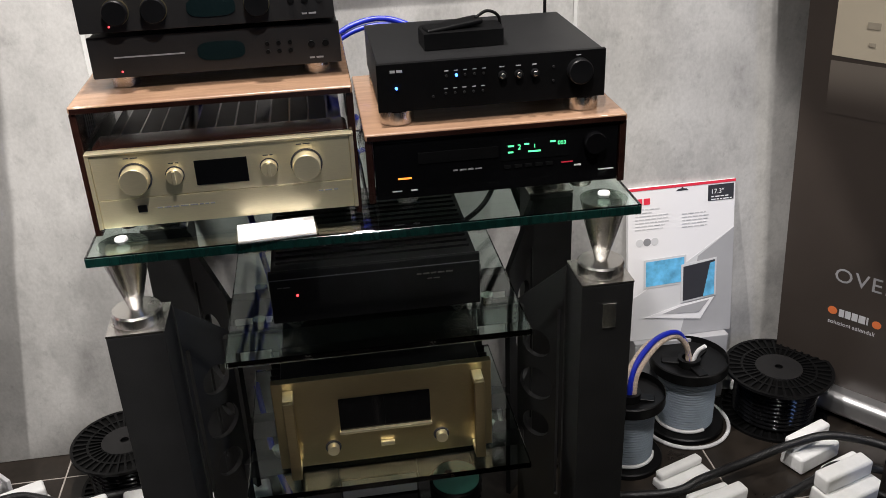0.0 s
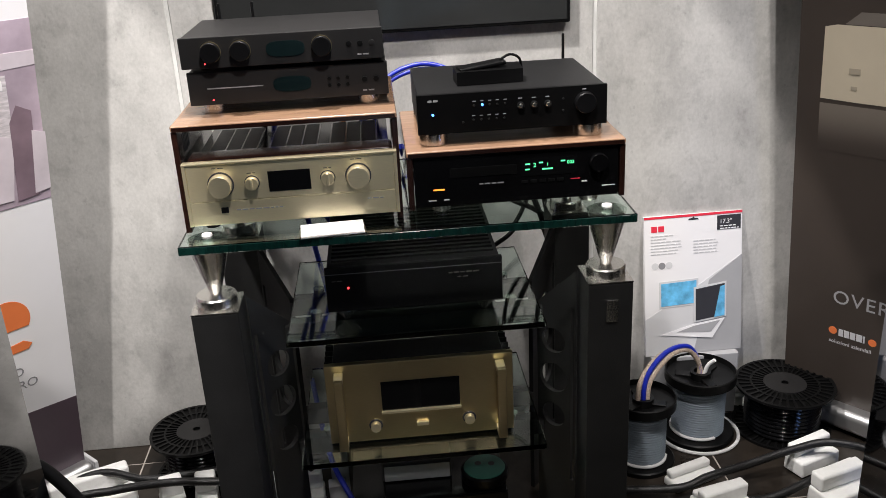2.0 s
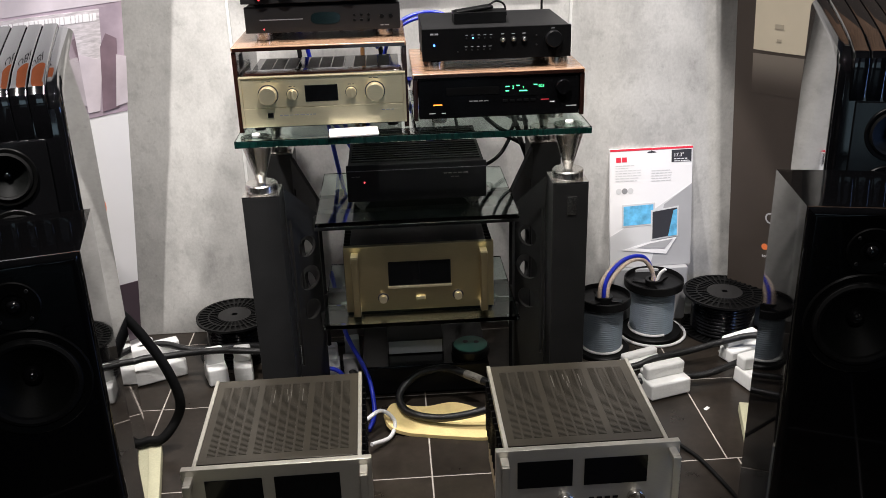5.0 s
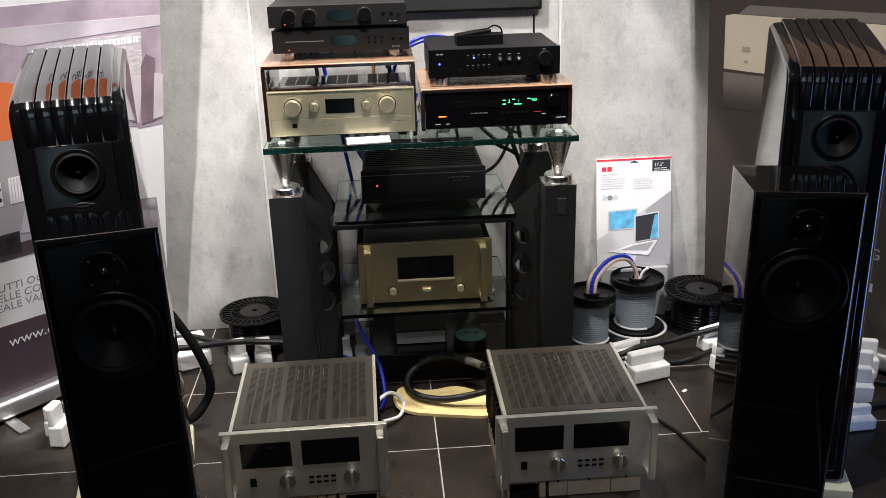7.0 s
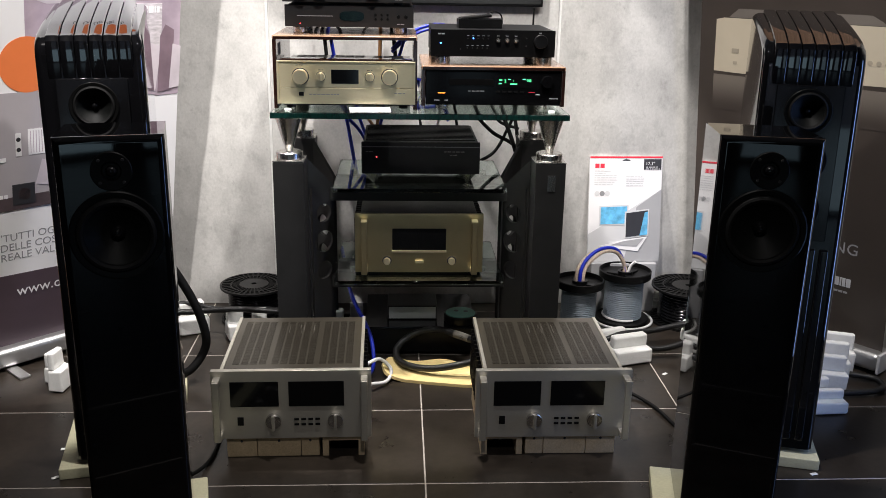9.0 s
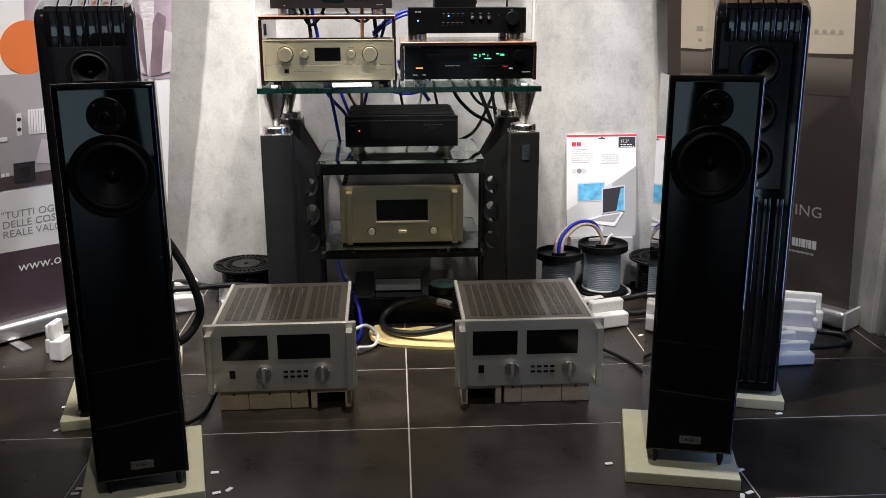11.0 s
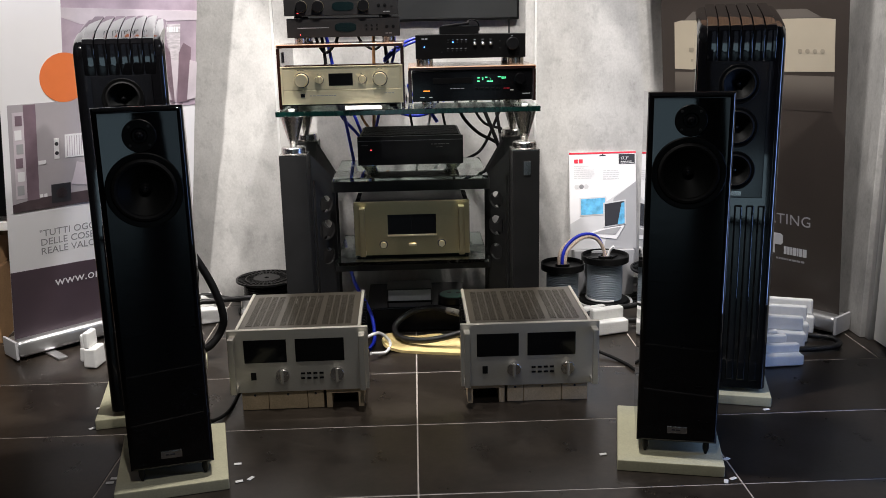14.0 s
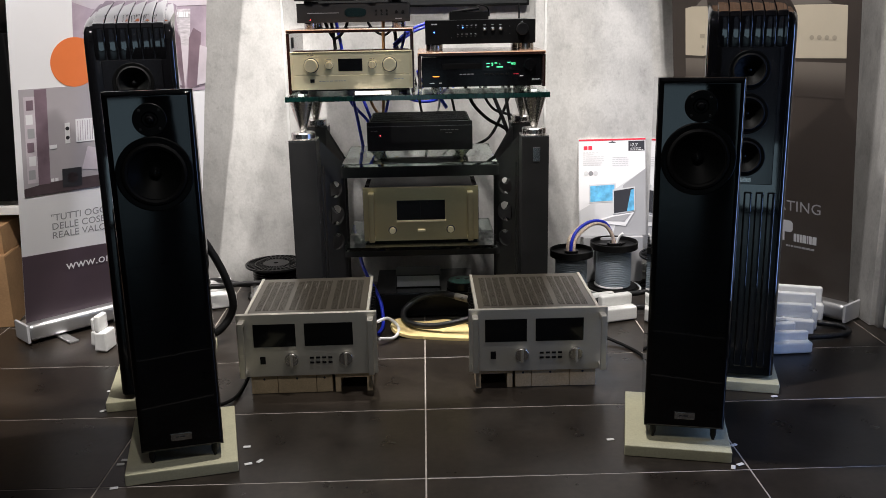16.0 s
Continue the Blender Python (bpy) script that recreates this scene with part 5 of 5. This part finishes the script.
foam(at(-0.645, 2.25, 0, 10), 0.065, 0.09, 0.105, L_FOAM)
foam(at(-0.43, 2.21, 0, 3), 0.15, 0.08, 0.118, L_FOAM)
for x, h in ((-0.268, 0.085), (-0.262, 0.13)):
    single("packing_block", box(0, 0.05, 0, 0.04, 0.0005, h, 0.003), GREY_PRINT, "grey packing block standing under the rack", "packing block", at(x, 2.235 if h < 0.1 else 2.285, 0, 5), "grey packing blocks")
foam(at(-1.26, 1.86, 0, 70), 0.07, 0.045, 0.11, "white foam block standing beside a tower speaker")
foam(at(-1.215, 1.80, 0, 80), 0.08, 0.05, 0.14, "white foam block standing beside a tower speaker")
foam(at(-1.09, 2.08, 0, 60), 0.09, 0.06, 0.09, L_FOAM)

# ---- cables on the floor ----
def cable(pts, r, mat, label, group=""):
    return single("cable", tube(pts, r, 10, 12), mat, label, "cable", group=group)


THICK = "thick black braided speaker cable lying over foam blocks"
cable([(0.50, 2.20, 0.017), (0.70, 2.15, 0.040), (0.79, 2.16, 0.062), (0.92, 2.20, 0.06), (1.06, 2.225, 0.078), (1.17, 2.215, 0.098), (1.30, 2.14, 0.09), (1.36, 1.98, 0.10), (1.26, 1.70, 0.10), (1.16, 1.64, 0.12)], 0.0115, BRAID, THICK)
cable([(0.50, 2.06, 0.017), (0.70, 2.05, 0.04), (0.78, 2.065, 0.055), (0.92, 2.07, 0.04), (1.05, 2.10, 0.06), (1.14, 2.13, 0.074), (1.28, 2.08, 0.06), (1.42, 1.95, 0.03), (1.55, 1.89, 0.02), (1.645, 1.84, 0.018), (1.62, 1.76, 0.018), (1.46, 1.73, 0.02), (1.20, 1.66, 0.06)], 0.0115, BRAID, THICK)
cable([(-1.22, 2.10, 0.03), (-1.05, 2.30, 0.09), (-0.92, 2.36, 0.115), (-0.78, 2.33, 0.10), (-0.6, 2.36, 0.09), (-0.42, 2.42, 0.04), (-0.28, 2.48, 0.018)], 0.0115, BRAID, THICK)
cable([(-1.18, 1.98, 0.03), (-1.0, 2.22, 0.11), (-0.86, 2.27, 0.115), (-0.7, 2.27, 0.125), (-0.55, 2.26, 0.12), (-0.38, 2.30, 0.09), (-0.24, 2.24, 0.03), (-0.2, 2.1, 0.017)], 0.0115, BRAID, THICK)
cable([(-0.93, 1.80, 0.56), (-0.868, 1.885, 0.47), (-0.80, 1.90, 0.348), (-0.758, 1.90, 0.245), (-0.742, 1.90, 0.155), (-0.762, 1.895, 0.095), (-0.80, 1.865, 0.054), (-0.838, 1.86, 0.05), (-0.885, 1.865, 0.055), (-0.92, 1.82, 0.09)], 0.015, RUBBER, "thick black cable hanging in a loop from a tower speaker")
cable([(0.26, 1.88, 0.10), (0.14, 1.89, 0.06), (0.03, 1.915, 0.035), (-0.06, 1.965, 0.035), (-0.08, 2.03, 0.06), (-0.02, 2.085, 0.095), (0.07, 2.075, 0.12), (0.134, 2.03, 0.12), (0.184, 1.983, 0.12), (0.26, 1.92, 0.12)], 0.0125, BRAID, "thick black power cable looped over a yellow foam sheet")
single("cable_collar", tube([(0.134, 2.03, 0.12), (0.16, 2.008, 0.12), (0.184, 1.983, 0.12)], 0.014, 4, 14), FAINT_PRINT, "pale grey collar round a thick power cable", "cable collar")
cable([(0.6, 1.80, 0.10), (0.68, 1.79, 0.03), (0.76, 1.72, 0.008), (0.80, 1.62, 0.008), (0.84, 1.4, 0.008), (0.80, 1.18, 0.06), (0.79, 1.15, 0.16)], 0.006, RUBBER, "thin black cable running to a floor speaker")
cable([(-0.725, 1.095, 0.15), (-0.69, 1.15, 0.06), (-0.63, 1.34, 0.008), (-0.62, 1.6, 0.008), (-0.58, 1.82, 0.06), (-0.5, 1.87, 0.1)], 0.006, RUBBER, "thin black cable running to a floor speaker")
cable([(-0.19, 1.86, 0.075), (-0.14, 1.92, 0.07), (-0.10, 1.92, 0.03), (-0.115, 1.86, 0.012), (-0.17, 1.80, 0.03)], 0.0065, WHITE_CABLE, "white cable bent behind an amplifier")
cable([(-0.30, 2.42, 0.32), (-0.26, 2.23, 0.225), (-0.235, 2.17, 0.18), (-0.195, 2.11, 0.125), (-0.172, 2.05, 0.085), (-0.163, 1.97, 0.03), (-0.18, 1.91, 0.008)], 0.0075, BLUE_CABLE, "blue cable hanging below the rack")
cable([(-0.42, 2.12, 0.008), (-0.375, 2.14, 0.075), (-0.32, 2.15, 0.10), (-0.27, 2.145, 0.08), (-0.245, 2.12, 0.02), (-0.24, 2.05, 0.008)], 0.007, BLUE_CABLE, "blue cable looped on the floor")
cable([(0.36, 2.44, 0.25), (0.33, 2.46, 0.1), (0.38, 2.30, 0.010), (0.44, 2.22, 0.010)], 0.006, WHITE_CABLE, "white cable hanging to the floor below the rack")
cable([(-0.36, 2.45, 0.25), (-0.34, 2.42, 0.12), (-0.33, 2.34, 0.07)], 0.006, WHITE_CABLE, "white cable hanging below the rack")
wires = random.Random(11)
HANG = "cable hanging behind the components on the rack"
for x, dx, z0, z1, mt, nm in ((-0.36, 0.13, 1.27, 0.56, BLUE_CABLE, "blue"), (-0.31, 0.16, 1.05, 0.60, BLUE_CABLE, "dark blue"), (-0.37, 0.03, 1.26, 0.98, RUBBER, "black"), (-0.14, -0.02, 1.26, 0.62, ORANGE_CABLE, "copper"), (-0.11, 0.04, 1.3, 0.9, RUBBER, "black"),
                          (-0.05, -0.10, 1.16, 0.80, BLUE_CABLE, "blue"), (0.0, 0.12, 1.0, 0.84, BLUE_CABLE, "blue"), (0.12, 0.07, 1.0, 0.62, RUBBER, "black"), (0.28, 0.13, 1.0, 0.66, RUBBER, "black"), (0.36, 0.06, 1.02, 0.60, RUBBER, "black"), (-0.02, 0.05, 1.0, 0.7, RUBBER, "grey")):
    y = 2.47 + wires.uniform(-0.02, 0.05)
    cable([(x, 2.42, z0), (x + dx * 0.1, y, z0 - 0.04), (x + dx * 0.35, y + 0.02, (z0 * 2 + z1) / 3), (x + dx * 0.7, y, (z0 + 2 * z1) / 3), (x + dx, y - 0.02, z1)], wires.uniform(0.0055, 0.0085), mt, nm + " " + HANG, "cables behind the rack")
for pts, rad, mt, nm in (
        ([(-0.40, 2.44, 1.28), (-0.385, 2.47, 1.20), (-0.35, 2.49, 1.14), (-0.30, 2.48, 1.19), (-0.285, 2.44, 1.27)], 0.0065, RUBBER, "looped black"),
        ([(-0.22, 2.43, 1.27), (-0.20, 2.48, 1.19), (-0.14, 2.50, 1.15), (-0.09, 2.47, 1.20), (-0.07, 2.42, 1.26)], 0.0055, RUBBER, "looped black"),
        ([(-0.33, 2.43, 0.96), (-0.29, 2.50, 0.86), (-0.22, 2.53, 0.77), (-0.17, 2.50, 0.66), (-0.19, 2.46, 0.55)], 0.007, BLUE_CABLE, "blue"),
        ([(-0.12, 2.43, 0.97), (-0.09, 2.51, 0.90), (0.01, 2.54, 0.86), (0.10, 2.51, 0.88), (0.15, 2.44, 0.96)], 0.0065, BLUE_CABLE, "sagging blue"),
        ([(-0.20, 2.43, 0.97), (-0.21, 2.48, 0.88), (-0.17, 2.52, 0.80), (-0.10, 2.50, 0.74)], 0.006, ORANGE_CABLE, "copper"),
        ([(0.20, 2.43, 0.97), (0.23, 2.50, 0.86), (0.30, 2.54, 0.78), (0.37, 2.55, 0.74), (0.43, 2.54, 0.70)], 0.0075, RUBBER, "black"),
        ([(0.26, 2.43, 1.0), (0.28, 2.52, 0.90), (0.33, 2.55, 0.82), (0.41, 2.56, 0.79)], 0.006, RUBBER, "black"),
        ([(0.06, 2.43, 0.98), (0.09, 2.49, 0.88), (0.08, 2.53, 0.78), (0.14, 2.51, 0.70)], 0.006, WHITE_CABLE, "pale"),
        ([(0.38, 2.43, 0.99), (0.40, 2.52, 0.90), (0.37, 2.56, 0.80), (0.31, 2.53, 0.70), (0.22, 2.48, 0.66)], 0.0065, RUBBER, "black")):
    cable(pts, rad, mt, nm + " " + HANG, "cables behind the rack")
for k in range(2):
    cable([(-0.10, 2.43, 1.10 + k * 0.01), (-0.05, 2.46, 1.14 + k * 0.014), (0.02, 2.49, 1.175 + k * 0.014), (0.10, 2.48, 1.185 + k * 0.012), (0.2, 2.42, 1.16)], 0.0062, BLUE_CABLE, "blue " + HANG, "cables behind the rack")

# a thin foam sheet, one corner turned up
rim = smooth_path([(-0.135, 0.03, 0), (-0.115, -0.035, 0), (-0.03, -0.06, 0), (0.08, -0.085, 0), (0.19, -0.10, 0), (0.24, -0.05, 0), (0.2, 0.03, 0), (0.1, 0.085, 0), (0.0, 0.075, 0), (-0.10, 0.085, 0), (-0.135, 0.03, 0)], 5)[:-1]
bm = bmesh.new()
for k in range(7):
    for p in rim:
        q = p * (1 - 0.14 * k)
        bm.verts.new((q.x, q.y, 0.002 + 0.7 * max(0, -q.x - 0.05) ** 1.4 + 0.25 * max(0, q.y - 0.02)))
bm.verts.ensure_lookup_table()
for k in range(6):
    for a in range(len(rim)):
        b = (a + 1) % len(rim)
        n = len(rim)
        bm.faces.new([bm.verts[i] for i in (k * n + a, k * n + b, k * n + n + b, k * n + n + a)])
bm.faces.new([bm.verts[6 * len(rim) + a] for a in range(len(rim))])
bmesh.ops.recalc_face_normals(bm, faces=bm.faces)
bmesh.ops.solidify(bm, geom=list(bm.faces), thickness=-0.011)
bm.transform(Matrix.Translation((0, 0, 0.0005 - min(v.co.z for v in bm.verts))))
single("foam_sheet", bm, YELLOW_FOAM, "pale yellow foam sheet under a looped cable", "foam sheet", at(0.0, 1.93))

# things under the rack
pc = thing("power_conditioner", "low glossy black power unit under the rack", "power unit", at(0.0, 2.12))
part("body", box(-0.2, 0.22, 0, 0.36, 0.008, 0.11, 0.004), BLACK_GLOSS, pc)
part("front", box(-0.2, 0.22, -0.006, -0.0005, 0.012, 0.106, 0.002), BLACK_METAL, pc)
feet(pc, -0.17, 0.19, 0.04, 0.32, 0, 0.0075, 0.018, RUBBER)
gb = thing("small_power_supply", "small grey metal box on the black power unit", "power unit", at(-0.02, 2.20, 0.1105))
part("body", box(-0.095, 0.095, 0, 0.14, 0, 0.055, 0.004), CHARCOAL, gb)
part("front_plate", box(-0.09, 0.09, -0.003, -0.0003, 0.004, 0.05, 0.001), GREY_PRINT, gb, "pale grey front plate")
tr = thing("tape_roll", "round teal plastic spool lying under the rack", "spool", at(0.165, 2.19, 0.1105))
part("rim", lathe([(0.02, 0), (0.062, 0), (0.064, 0.004), (0.064, 0.026), (0.06, 0.03), (0.02, 0.03), (0.02, 0)], 40), BLACK_PLASTIC, tr)
tt = part("face", lathe([(0.0, 0.0305), (0.057, 0.0305), (0.056, 0.0325), (0, 0.0325)], 40), TEAL, tr, "teal face")
for a in (0.4, 2.4):
    part("finger_hole", lathe([(0, 0.0328), (0.009, 0.0328), (0.009, 0.0334), (0, 0.0334)], 18, at(0.022 * math.cos(a), 0.022 * math.sin(a))), INK, tt)

# ---- the far left corner ----
ct = thing("carton", "brown cardboard carton beside the white banner", "carton", at(-1.95, 2.10, 0, 8))
part("body", box(-0.24, 0.24, 0, 0.34, 0, 0.30, 0.003), CARDBOARD, ct)
for y in (0.086, 0.256):
    part("flap", box(-0.238, 0.238, y - 0.083, y + 0.083, 0.3005, 0.304), CARDBOARD, ct, "", None)
c2 = thing("carton", "small opened cardboard carton on a larger one", "carton", at(-1.93, 2.16, 0.3045, 4))
part("body", box(-0.2, 0.2, 0, 0.24, 0, 0.115, 0.003), CARDBOARD, c2)
part("tape_strip", box(-0.2005, 0.2005, 0.1, 0.14, 0.1155, 0.1165), MDF, c2)
sh = thing("shelf_unit", "dark shelf unit with a pale board and black screen", "shelf", at(-2.05, 2.26))
part("upright", box(-0.42, -0.38, 0.1, 0.36, 0, 1.32, 0.003), RACK_BLACK, sh)
part("upright", box(0.38, 0.42, 0.1, 0.36, 0, 1.32, 0.003), RACK_BLACK, sh)
part("board", box(-0.42, 0.42, -0.02, 0.36, 0.455, 0.49, 0.003), WHITE_PAINT, sh, "white shelf board")
part("board", box(-0.44, 0.44, -0.02, 0.36, 1.33, 1.36, 0.003), LIT_WALNUT, sh, "wooden top board")
scn = thing("black_monitor", "large black monitor standing on a white shelf board", "monitor", at(-2.05, 2.255, 0.4905))
part("housing", box(-0.405, 0.405, 0, 0.05, 0.02, 0.70, 0.006), BLACK_PLASTIC, scn)
part("stand", box(-0.12, 0.12, -0.01, 0.09, 0, 0.0195, 0.003), BLACK_PLASTIC, scn)

# small white paper chips on the tiles
for x, y, a in ((-0.505, 0.882, 20), (-0.475, 0.897, 60), (-0.529, 0.988, 5), (0.554, 0.971, 10), (0.905, 0.915, 30), (0.885, 0.80, 25), (0.86, 0.785, 70), (-0.875, 0.900, 5), (-0.87, 0.925, 0), (-0.85, 0.765, 15), (-1.08, 1.43, 10), (-1.05, 1.27, 40), (1.15, 1.245, 15), (0.90, 1.93, 40)):
    single("paper_chip", box(-0.011, 0.011, -0.006, 0.006, 0.0005, 0.003, 0.001, 1), WHITE_PLASTIC, "small white plastic chip on the dark tiles", "chip", at(x, y, 0, a), "white chips on the floor")

# ---- tiled floor ----
floor = thing("floor", "dark brown porcelain floor tiles with pale joints", "floor", at(0, 0), kind="structure")
part("grout", box(X0 - 0.1, X1 + 0.1, Y0 - 0.1, Y1 + 0.1, -0.05, -0.0012), GROUT, floor)
first = {}
for i in range(-4, 3):
    for j in range(-13, 4):
        wide = 0.868 if j > 0 else 0.9          # the rows by the back wall are cut a little narrower
        m_ = at(0.004 + wide * i, 1.667 + 0.447 * (j - 1))
        if wide not in first:
            first[wide] = part("tile", box(0.0022, wide - 0.0022, 0.0022, 0.4448, -0.012, 0, 0.001, 1), TILE, floor, "", m_)
        else:
            again(first[wide], m_)


# crumpled clear wrapping beside the brown banner
bm = bmesh.new()
g = [[bm.verts.new((0.03 * i, 0, 0.035 * j)) for j in range(7)] for i in range(4)]
for i in range(3):
    for j in range(6):
        bm.faces.new((g[i][j], g[i + 1][j], g[i + 1][j + 1], g[i][j + 1]))
for v in bm.verts:
    v.co += 0.02 * noise.noise_vector(v.co * 40 + Vector((3, 1, 7)))
    v.co.z = max(v.co.z, 0.002)
bmesh.ops.solidify(bm, geom=list(bm.faces), thickness=0.001)
single("plastic_wrapping", bm, WHITE_PLASTIC, "crumpled pale plastic wrapping on the floor by the wall", "plastic wrap", at(1.22, 2.60, 0, 20))
